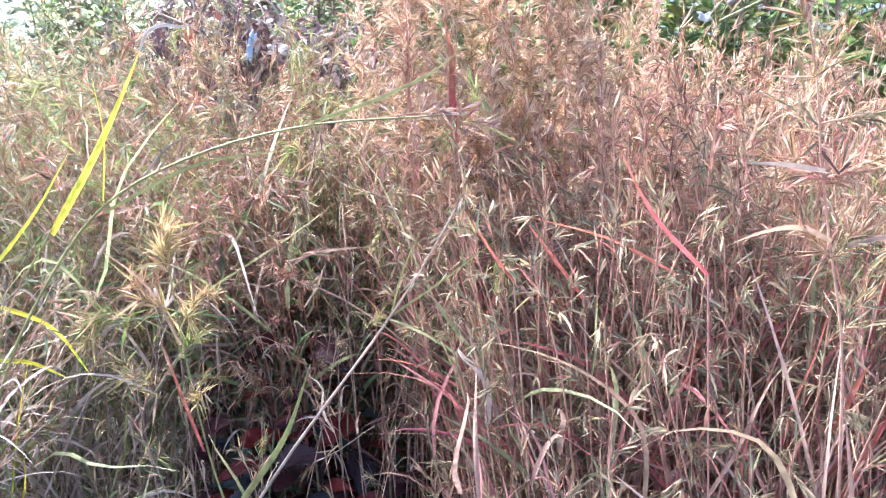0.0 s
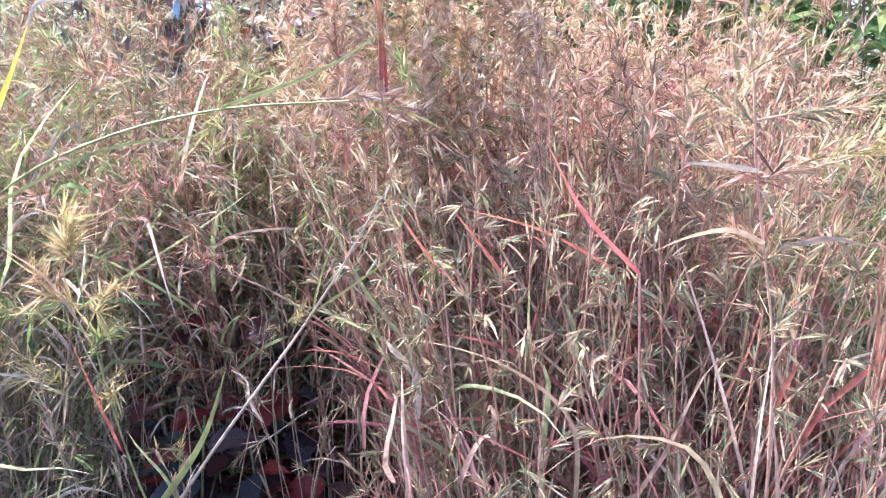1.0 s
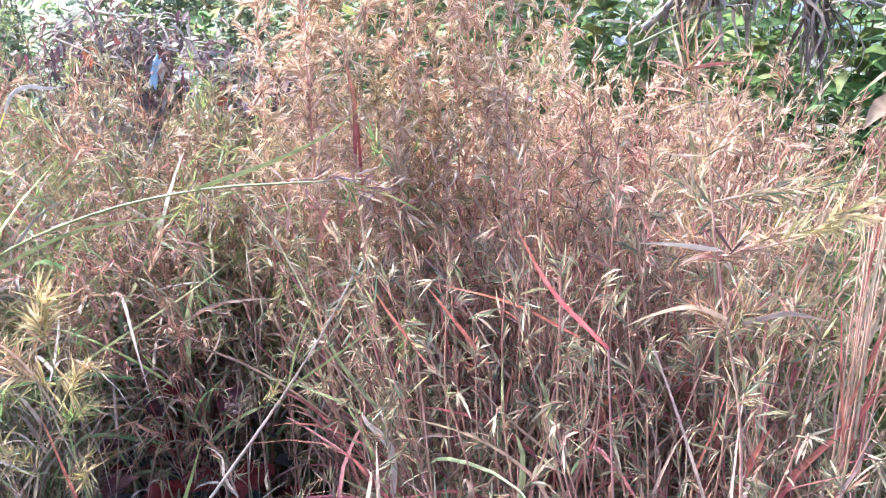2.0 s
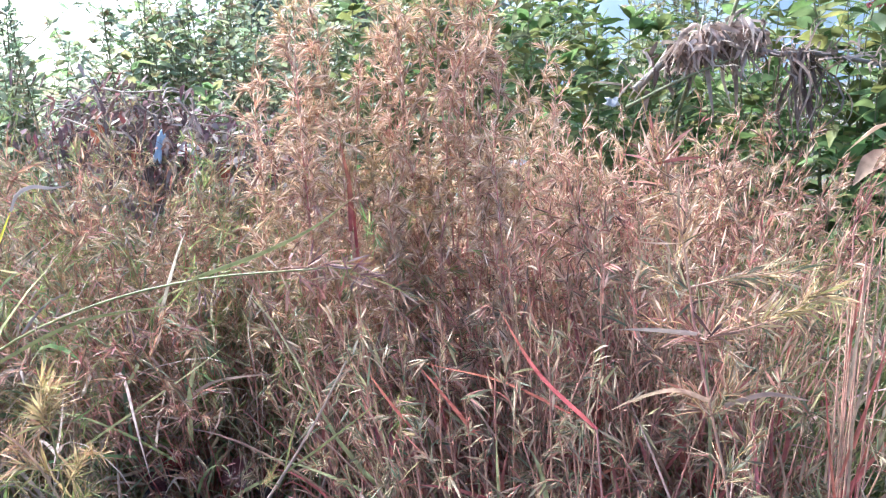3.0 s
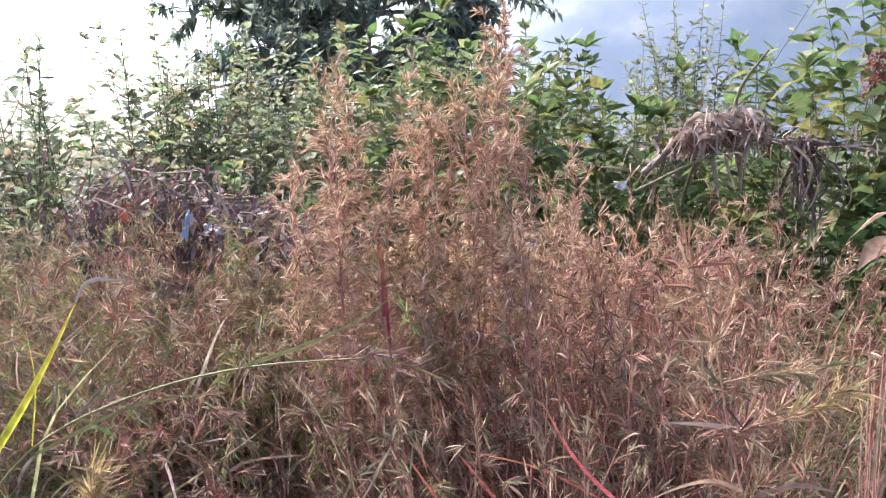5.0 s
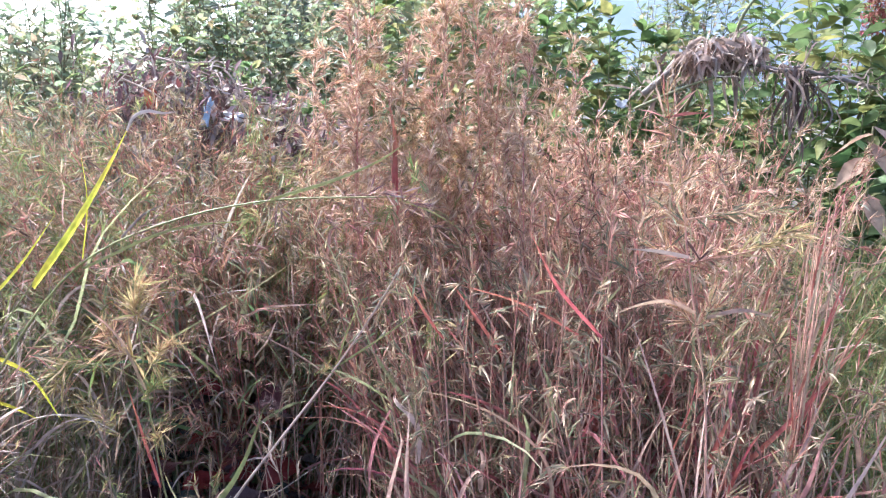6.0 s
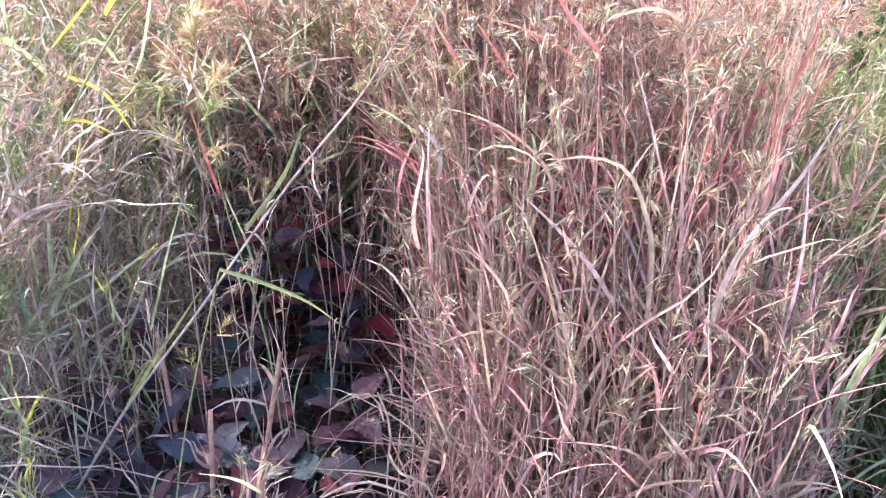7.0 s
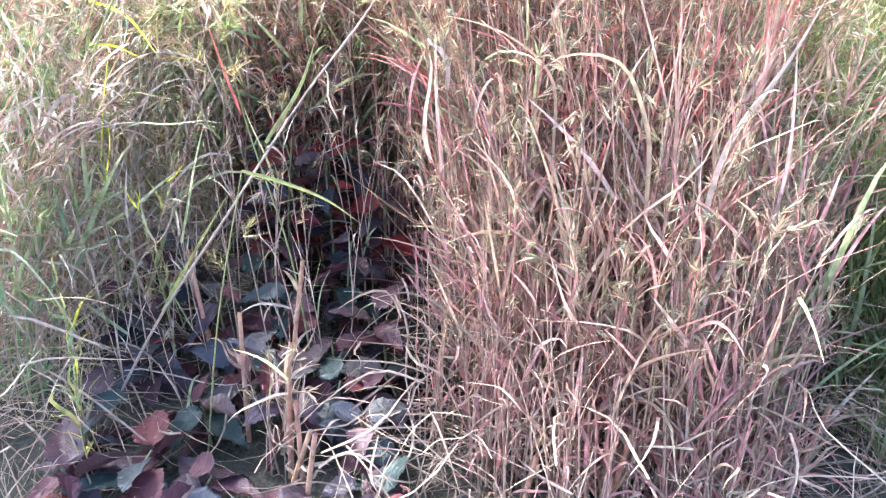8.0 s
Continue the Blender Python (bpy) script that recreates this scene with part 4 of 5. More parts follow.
def red_plants():
    meshes = [big_leaf_mesh(i) for i in range(5)]
    scarlet = [big_leaf_mesh(i, SCARLET) for i in range(5)]
    rng = np.random.default_rng(51)
    spots = [(-0.06, 0.90, 0.13), (-0.02, 1.12, 0.18), (-0.14, 1.26, 0.28), (-0.30, 0.82, 0.12), (-0.52, 0.95, 0.14), (-0.36, 1.24, 0.26), (-0.24, 1.42, 0.40), (-0.42, 1.46, 0.45),
             (-0.34, 0.66, 0.1), (0.06, 0.70, 0.09), (-0.12, 1.02, 0.14), (-0.40, 1.10, 0.2), (-0.22, 0.66, 0.1), (-0.56, 1.25, 0.24), (-0.40, 1.62, 0.64), (-0.10, 1.46, 0.36), (0.02, 0.98, 0.12), (-0.25, 1.12, 0.2), (-0.28, 1.55, 0.58), (-0.50, 1.58, 0.55), (-0.34, 1.40, 0.48), (-0.2, 1.56, 0.5), (0.03, 0.82, 0.14), (0.10, 0.66, 0.12), (-0.16, 0.88, 0.2), (-0.28, 0.98, 0.16), (-0.50, 0.74, 0.12), (-0.60, 1.08, 0.2), (-0.46, 0.62, 0.1), (-0.08, 0.6, 0.1)]
    for x, y, h in spots:
        ob = thing("red_leaved_plant", "low plant with dark maroon saw-edged leaves on shaded soil", "plant", "red-leaved plants", at=(x, y, 0))
        g = Geo()
        p = smooth_path([(0, 0, -0.01), (rng.normal(0, 0.01), rng.normal(0, 0.01), h * 0.5), (rng.normal(0, 0.015), rng.normal(0, 0.015), h)], 8)
        tubes(g, p[None], np.linspace(0.004, 0.0022, 8)[None], 6)
        g.part("stem", WOODY, ob)
        n = int(10 + h * 18)
        a = rng.uniform(0, 6.28)
        for j in range(n):
            q = 1 - (j / n) * 0.75
            pt = p[int(q * 7)]
            a += 2.4 + rng.normal(0, 0.25)
            lf = new("leaf", (scarlet if h > 0.3 and j % 6 == 1 else meshes)[int(rng.integers(5))])
            size = rng.uniform(0.065, 0.115)
            tilt = rng.uniform(-0.35, 0.35) + 0.25 * (q - 0.6)
            m = Matrix.Translation(Vector(pt)) @ Matrix.Rotation(a, 4, "Z") @ Matrix.Rotation(tilt, 4, "X") @ Matrix.Rotation(rng.normal(0, 0.35), 4, "Y")
            lf.matrix_basis = m @ Matrix.Translation((0, 0.01, 0)) @ Matrix.Diagonal((size, size, size, 1))
            lf.parent = ob


red_plants()


# ---- shrubs behind the grass ----
def leaf_batch(geo, rng, base, way, length, width, droop):
    k = 5
    p = arcs(base, way, length, droop, k, rng, 0.03)
    side = unit(np.cross(way, np.array([0, 0, 1.0])) + sprays(rng, len(base)) * 0.6)
    ribbons(geo, p, (width)[:, None] * LEAF_W[None], side, 0.3)


def shrub(seed, x, y, stems, h0, h1, spread, leaf_len, leaf_ratio, gap, mat, label, start=0.3, droop=(0.1, 0.6), name="weed_shrub", opposite=True, rosette=6, stem_r=0.005, twigs=0):
    rng = np.random.default_rng(seed)
    ob = thing(name, label, "shrub", "shrubs", at=(x, y, 0))
    for i in range(stems):
        h = rng.uniform(h0, h1)
        bx, by = rng.normal(0, 0.06, 2)
        ex, ey = rng.normal(0, spread, 2)
        z0 = float(height(np.array(x + bx), np.array(y + by))) - 0.02
        path = smooth_path([(bx, by, z0), (bx + ex * 0.25, by + ey * 0.25, h * 0.4), (bx + ex * 0.6, by + ey * 0.6, h * 0.75), (bx + ex, by + ey, h)], 14)[None]
        lines = [path[0]]
        for _ in range(twigs):
            b, t = on_path(path, np.zeros(1, int), rng.uniform(0.35, 0.85, 1))
            d = unit(t + sprays(rng, 1) * 0.8)
            ln = rng.uniform(0.12, 0.35, 1)
            lines.append(arcs(b, d, ln, rng.uniform(-0.2, 0.2, 1), 14, rng, 0.05)[0])
        g = Geo()
        gl = Geo()
        for q, ln_path in enumerate(lines):
            if q == 0:
                tubes(g, ln_path[None], np.linspace(stem_r, stem_r * 0.3, 14)[None], 5)
            else:
                tubes(g, ln_path[None, ::2], np.linspace(stem_r * 0.5, stem_r * 0.25, 7)[None], 3)
            length = float(np.sum(np.linalg.norm(np.diff(ln_path, axis=0), axis=1)))
            s0 = start if q == 0 else 0.1
            n = max(3, int(length * (1 - s0) / gap))
            s = np.linspace(s0, 0.98, n)
            per = 2 if opposite else 1
            s = np.repeat(s, per)
            b, t = on_path(ln_path[None], np.zeros(len(s), int), s)
            a = np.repeat(np.arange(n) * (1.571 if opposite else 2.4), per) + np.tile(np.arange(per) * np.pi, n) + rng.normal(0, 0.3, len(s))
            d = unit(np.stack([np.cos(a), np.sin(a), rng.uniform(0.0, 0.8, len(s))], -1) + 0.25 * t + 0.3 * sprays(rng, len(s)))
            size = rng.uniform(0.65, 1.1, len(s)) * leaf_len * (1.15 - 0.35 * s)
            leaf_batch(gl, rng, b, d, size, size * leaf_ratio, rng.uniform(*droop, len(s)))
            if rosette:
                b = np.repeat(ln_path[-1][None], rosette, 0)
                a = rng.uniform(0, 6.28, rosette)
                d = unit(np.stack([np.cos(a), np.sin(a), rng.uniform(0.4, 1.4, rosette)], -1))
                size = rng.uniform(0.4, 0.9, rosette) * leaf_len
                leaf_batch(gl, rng, b, d, size, size * leaf_ratio, rng.uniform(0.1, 0.5, rosette))
        st = g.part("stem", WOODY, ob)
        gl.part("foliage", mat, st, kind="stuff")
    return ob


BROAD = "leafy green weed shrub with pointed toothed leaves"
for i, (x, y, st, h0, h1, sp) in enumerate([
        (1.18, 3.0, 5, 1.4, 1.8, 0.12), (1.42, 2.85, 5, 1.45, 1.9, 0.12), (1.62, 2.9, 5, 1.5, 2.0, 0.14), (1.0, 3.3, 5, 1.35, 1.7, 0.12), (1.9, 3.0, 5, 1.5, 2.1, 0.14), (1.4, 2.65, 4, 1.1, 1.5, 0.1),
        (1.62, 2.5, 4, 1.0, 1.45, 0.1), (1.28, 2.5, 4, 0.7, 1.15, 0.1), (1.75, 3.4, 5, 1.6, 2.15, 0.15), (2.1, 2.6, 5, 1.2, 1.8, 0.15), (1.4, 3.5, 5, 1.5, 1.95, 0.14), (1.1, 2.75, 4, 0.7, 1.2, 0.1), (0.95, 2.85, 4, 0.8, 1.25, 0.1), (1.12, 2.38, 3, 0.9, 1.25, 0.08), (1.36, 2.36, 3, 1.0, 1.4, 0.08)]):
    shrub(300 + i, x, y, st, h0, h1, sp, 0.145, 0.19, 0.045, LEAF_BRIGHT, BROAD, 0.15, droop=(0.2, 0.9))
for i, (x, y, st, h0, h1, sp) in enumerate([
        (0.42, 3.35, 7, 1.55, 1.82, 0.08), (0.2, 3.2, 7, 1.55, 1.85, 0.1), (-0.05, 3.3, 7, 1.6, 1.95, 0.1), (0.62, 3.3, 5, 1.25, 1.55, 0.1), (0.8, 3.5, 5, 1.25, 1.6, 0.12), (-0.3, 3.2, 7, 1.5, 1.9, 0.12),
        (0.45, 2.75, 5, 0.8, 1.3, 0.14), (0.1, 2.7, 5, 0.8, 1.3, 0.14), (-0.2, 2.75, 5, 0.8, 1.3, 0.14), (0.75, 2.85, 4, 0.8, 1.3, 0.1), (0.3, 3.7, 5, 1.5, 1.9, 0.14), (-0.1, 3.8, 5, 1.6, 2.0, 0.14), (0.6, 3.9, 5, 1.3, 1.7, 0.14)]):
    shrub(330 + i, x, y, st, h0, h1, sp, 0.125, 0.17, 0.045, LEAF_MID if i % 2 else LEAF_BRIGHT, BROAD, 0.15, droop=(0.2, 0.8))
for i, (x, y, st, h0, h1, sp) in enumerate([(0.55, 3.0, 4, 1.35, 1.62, 0.08), (0.74, 3.08, 4, 1.3, 1.58, 0.08), (0.36, 3.05, 4, 1.4, 1.7, 0.08), (1.5, 2.7, 4, 1.3, 1.75, 0.1), (1.78, 2.72, 4, 1.4, 1.9, 0.1)]):
    shrub(350 + i, x, y, st, h0, h1, sp, 0.13, 0.2, 0.04, LEAF_BRIGHT, BROAD, 0.15, droop=(0.2, 0.7), rosette=9)
LEAFY = "leafy green and yellowing weed behind the brush heap"
for i, (x, y, st, h0, h1, sp) in enumerate([(-0.9, 2.75, 4, 1.1, 1.5, 0.1), (-0.65, 2.7, 4, 1.1, 1.45, 0.1), (-0.42, 2.72, 4, 1.0, 1.4, 0.1), (-1.1, 2.9, 4, 1.1, 1.5, 0.1), (-0.22, 2.95, 4, 1.2, 1.6, 0.1), (-1.35, 2.65, 4, 0.9, 1.35, 0.1)]):
    shrub(356 + i, x, y, st, h0, h1, sp, 0.085, 0.28, 0.04, LEAF_MID if i % 2 else LEAF_BRIGHT, LEAFY, 0.3, droop=(0.1, 0.8), twigs=1)
THIN = "thin twiggy shrub with small sparse leaves against the sky"
for i, (x, y, st, h0, h1, sp) in enumerate([(-1.40, 2.85, 5, 1.5, 1.78, 0.10), (-1.56, 2.9, 5, 1.45, 1.8, 0.12), (-1.75, 3.0, 5, 1.45, 1.8, 0.12), (-1.3, 3.3, 5, 1.5, 1.9, 0.14)]):
    shrub(360 + i, x, y, st, h0, h1, sp, 0.075, 0.16, 0.02, LEAF_GREY, THIN, 0.15, opposite=False, rosette=4, stem_r=0.006, twigs=8)
MIXED = "bushy shrub with small grey-green leaves and drying twigs"
for i, (x, y, st, h0, h1, sp) in enumerate([(-1.25, 3.4, 7, 1.6, 1.95, 0.12), (-1.05, 3.35, 7, 1.55, 1.95, 0.12), (-0.82, 3.3, 7, 1.6, 2.0, 0.12), (-0.6, 3.4, 7, 1.55, 1.95, 0.14), (-1.55, 3.4, 4, 1.0, 1.45, 0.15), (-0.5, 2.9, 5, 0.95, 1.45, 0.14),
        (-0.8, 2.85, 5, 1.0, 1.5, 0.14), (-1.15, 2.8, 5, 0.9, 1.4, 0.14), (-1.9, 2.6, 5, 0.8, 1.3, 0.15), (-1.5, 2.3, 5, 0.7, 1.15, 0.14), (-2.0, 3.3, 5, 0.9, 1.4, 0.16), (-2.3, 2.9, 5, 0.9, 1.4, 0.16), (-1.2, 4.0, 5, 1.2, 1.7, 0.18), (-1.7, 4.0, 5, 0.9, 1.4, 0.18), (-2.4, 3.6, 5, 1.1, 1.55, 0.18), (-2.0, 4.4, 5, 1.2, 1.6, 0.2), (-2.8, 4.4, 5, 1.2, 1.6, 0.2), (-1.5, 4.8, 5, 1.2, 1.6, 0.2), (-0.9, 3.9, 5, 1.5, 2.0, 0.18), (-0.35, 3.7, 5, 1.4, 1.85, 0.16)]):
    shrub(380 + i, x, y, st, h0, h1, sp, 0.06, 0.27, 0.024, LEAF_GREY, MIXED, 0.15, opposite=False, rosette=5, twigs=11)
WILLOWY = "slender-leaved bush leaning over behind the shrubs"
for i, (x, y, st, h0, h1, sp) in enumerate([(1.25, 4.8, 6, 1.5, 2.1, 0.35), (1.6, 5.0, 6, 1.6, 2.25, 0.35), (0.95, 4.9, 5, 1.3, 1.75, 0.3), (2.2, 4.9, 6, 1.6, 2.4, 0.35), (0.3, 5.0, 5, 1.3, 1.7, 0.3), (-0.6, 4.8, 6, 1.6, 2.2, 0.25), (-1.1, 4.7, 6, 1.6, 2.15, 0.2), (-0.2, 4.6, 5, 1.6, 2.1, 0.2)]):
    shrub(410 + i, x, y, st, h0, h1, sp, 0.11, 0.1, 0.04, LEAF_MID, WILLOWY, 0.15, opposite=False, rosette=4, twigs=7)
for i, (x, y, st, h0, h1, sp) in enumerate([(-3.4, 6.0, 7, 1.4, 1.9, 0.4), (-2.6, 6.3, 7, 1.4, 1.9, 0.4), (-1.8, 6.2, 7, 1.4, 1.9, 0.4), (-4.2, 6.2, 7, 1.4, 1.8, 0.4), (0.9, 6.5, 7, 1.4, 1.9, 0.4), (2.0, 6.4, 7, 1.5, 2.1, 0.4), (3.2, 6.0, 7, 1.6, 2.4, 0.4), (0.0, 6.2, 7, 1.5, 2.0, 0.4)]):
    shrub(470 + i, x, y, st, h0, h1, sp, 0.17, 0.22, 0.06, LEAF_DARK if i % 2 else LEAF_MID, "distant leafy bush behind the weed shrubs", 0.1, opposite=False, rosette=4, twigs=9)
shrub(490, 1.25, 4.6, 8, 1.95, 2.25, 0.14, 0.075, 0.15, 0.02, LEAF_GREY, "feathery blue-green bush with fine narrow leaves", 0.3, opposite=False, rosette=5, twigs=12)
shrub(491, 0.97, 4.6, 9, 1.75, 2.05, 0.12, 0.075, 0.15, 0.02, LEAF_GREY, "feathery blue-green bush with fine narrow leaves", 0.3, opposite=False, rosette=5, twigs=10)
for i, (x, y) in enumerate([(0.9, 3.7), (1.2, 3.75), (1.55, 3.8), (1.35, 4.15), (0.6, 4.2), (0.2, 4.2), (1.95, 3.7)]):
    shrub(500 + i, x, y, 6, 1.0, 1.5, 0.16, 0.11, 0.24, 0.04, LEAF_BRIGHT if i % 2 else LEAF_MID, BROAD, 0.05, droop=(0.2, 0.8), twigs=3)
for i, (x, y) in enumerate([(-0.55, 4.3), (-0.2, 4.5), (0.12, 4.3), (0.4, 4.6), (-0.9, 4.4)]):
    shrub(508 + i, x, y, 7, 1.6, 2.08, 0.14, 0.11, 0.24, 0.04, LEAF_MID, BROAD, 0.1, droop=(0.2, 0.8), twigs=4)
for i, (x, y) in enumerate([(0.95, 2.62), (1.15, 2.55), (1.3, 2.9), (1.05, 3.0), (1.5, 3.15), (0.8, 2.6), (1.45, 2.45), (1.25, 3.3), (0.9, 3.15), (1.6, 2.75)]):
    shrub(514 + i, x, y, 4, 0.5, 1.0, 0.12, 0.10, 0.26, 0.04, LEAF_BRIGHT if i % 2 else LEAF_MID, "low green weed filling the shade under dry fronds", 0.08, name="low_weed", stem_r=0.003)
shrub(492, -0.95, 3.2, 5, 1.7, 2.0, 0.16, 0.05, 0.26, 0.02, LEAF_MID, "tall wispy shrub with small rounded leaves", 0.35, opposite=False, rosette=5, twigs=9)
LOWGREEN = "low green weed growing under the tall grass"
rng_low = np.random.default_rng(77)
for i in range(18):
    x, y = rng_low.uniform(-1.6, 1.6), rng_low.uniform(1.8, 2.7)
    shrub(430 + i, x, y, 3, 0.35, 0.85, 0.14, 0.09, 0.26, 0.05, LEAF_BRIGHT if i % 2 else LEAF_MID, LOWGREEN, 0.2, name="low_weed", stem_r=0.003)


def tree(seed, x, y, trunk_h, crown):
    rng = np.random.default_rng(seed)
    ob = thing("tree", "dark leafy tree standing behind the shrubs", "tree", at=(x, y, 0))
    g = Geo()
    z0 = float(height(np.array(x), np.array(y))) - 0.1
    tubes(g, smooth_path([(0, 0, z0), (0.05, 0, trunk_h * 0.5), (0, 0.05, trunk_h), (0.1, 0, trunk_h + 1.5)], 12)[None], np.linspace(0.14, 0.05, 12)[None], 8)
    g.part("trunk", BARK, ob)
    gl = Geo()
    for i in range(46):
        a = rng.uniform(0, 6.28)
        b = np.array([0, 0, rng.uniform(trunk_h * 0.45, trunk_h + 1.3)])
        e = np.array([np.cos(a) * crown * rng.uniform(0.25, 1.05), np.sin(a) * crown * rng.uniform(0.25, 0.9), b[2] + rng.uniform(-0.5, 1.0)])
        gb = Geo()
        path = smooth_path([b, (b + e) / 2 + np.array([0, 0, 0.2]), e], 10)
        tubes(gb, path[None], np.linspace(0.035, 0.008, 10)[None], 5)
        twig_b, twig_t = on_path(path[None], np.zeros(14, int), rng.uniform(0.3, 1.0, 14))
        tw = arcs(twig_b, unit(twig_t + sprays(rng, 14) * 0.9), rng.uniform(0.25, 0.6, 14), rng.uniform(-0.1, 0.4, 14), 8, rng, 0.05)
        tubes(gb, tw, np.linspace(0.006, 0.002, 8)[None].repeat(14, 0), 4)
        gb.part("limb", BARK, ob)
        rows = np.repeat(np.arange(14), 40)
        lb, lt = on_path(tw, rows, rng.uniform(0.15, 1.0, len(rows)))
        n = len(rows)
        leaf_batch(gl, rng, lb, unit(lt * 0.4 + sprays(rng, n) + np.array([0, 0, -0.3])), rng.uniform(0.09, 0.16, n), rng.uniform(0.014, 0.028, n), rng.uniform(0.1, 0.5, n))
    gl.part("crown", LEAF_DARK, ob, kind="stuff")


tree(501, -1.25, 8.2, 1.7, 2.1)


# ---- heaps of withered plants ----
def withered_heap():
    """Brush pile along a ridge that falls away to the right."""
    rng = np.random.default_rng(61)
    ob = thing("withered_brush_heap", "heap of withered dark brush and dry vines with litter on it", "brush heap", at=(-0.7, 2.35, 0))
    line = smooth_path([(-0.34, 0.06, 1.20), (-0.18, 0.0, 1.31), (0.0, -0.03, 1.27), (0.16, -0.05, 1.23), (0.30, -0.05, 1.16), (0.46, -0.03, 1.10)], 30)
    g = Geo()
    k, c = 30, 11
    th = np.linspace(-0.2, np.pi + 0.2, c)
    v = np.empty((k, c, 3))
    for i in range(k):
        hh = line[i, 2] * (0.82 + 0.05 * math.sin(i * 1.3))
        v[i, :, 0] = line[i, 0] + 0.03 * np.sin(th * 3 + i)
        v[i, :, 1] = line[i, 1] + 0.15 * np.cos(th)
        v[i, :, 2] = np.maximum(hh * np.sin(th).clip(0) ** 0.5 + 0.03 * np.sin(th * 7 + i * 2.1), -0.02)
    idx = np.arange(k * c).reshape(k, c)
    g.add(v, np.stack([idx[:-1, :-1], idx[1:, :-1], idx[1:, 1:], idx[:-1, 1:]], -1), np.zeros(k * c))
    g.part("core", HEAP_LEAF, ob)
    n = 3200
    i = rng.integers(0, 30, n)
    b = line[i] + rng.normal(0, 1, (n, 3)) * np.array([0.05, 0.12, 0.05])
    b[:, 2] -= np.abs(rng.normal(0, 0.16, n))
    gl = Geo()
    leaf_batch(gl, rng, b, unit(rng.normal(size=(n, 3)) + np.array([0, -0.6, -0.4])), rng.uniform(0.02, 0.055, n), rng.uniform(0.002, 0.009, n), rng.uniform(-0.2, 0.9, n))
    gl.part("withered_foliage", HEAP_LEAF, ob, kind="stuff")
    n = 90
    i = rng.integers(0, 30, n)
    b = line[i] + rng.normal(0, 1, (n, 3)) * np.array([0.05, 0.08, 0.03])
    gv = Geo()
    p = arcs(b, unit(rng.normal(size=(n, 3)) * np.array([1, 0.5, 0.35])), rng.uniform(0.06, 0.2, n), rng.uniform(0, 0.8, n), 10, rng, 0.08)
    tubes(gv, p, np.linspace(0.003, 0.0015, 10)[None].repeat(n, 0), 4)
    gv.part("dry_vine", FROND_DRY, ob, kind="stuff")
    n = 130
    i = rng.integers(8, 30, n)
    b = line[i] + rng.normal(0, 1, (n, 3)) * np.array([0.05, 0.05, 0.03]) + np.array([0, -0.12, -0.03])
    gw = Geo()
    leaf_batch(gw, rng, b, unit(rng.normal(size=(n, 3)) + np.array([0.2, -0.3, 0])), rng.uniform(0.02, 0.06, n), rng.uniform(0.004, 0.011, n), rng.uniform(-0.4, 0.9, n))
    gw.part("bleached_leaf", FROND_DRY, ob, kind="stuff")
    return line


def rag(name, label, at, size, mat, seed, tilt=(60, 0, 0)):
    rng = np.random.default_rng(seed)
    k = 9
    u = np.linspace(-0.5, 0.5, k)
    X, Y = np.meshgrid(u, u, indexing="ij")
    ph = rng.uniform(0, 6, 4)
    z = 0.12 * np.sin(X * 7 + ph[0]) * np.cos(Y * 5 + ph[1]) + 0.07 * np.sin(X * 15 + Y * 9 + ph[2])
    edge = 1 + 0.2 * np.sin(np.arctan2(Y, X) * 5 + ph[3])
    idx = np.arange(k * k).reshape(k, k)
    g = Geo()
    g.add(np.stack([X * edge * size[0], Y * edge * size[1], z * min(size)], -1), np.stack([idx[:-1, :-1], idx[1:, :-1], idx[1:, 1:], idx[:-1, 1:]], -1), np.zeros(k * k))
    ob = g.part(name, mat)
    sol = ob.modifiers.new("thickness", "SOLIDIFY")
    sol.thickness = 0.0015
    ob.matrix_basis = pose(*at, *tilt)
    tagged(ob, label, "plastic scrap" if "plastic" in label else "scrap")


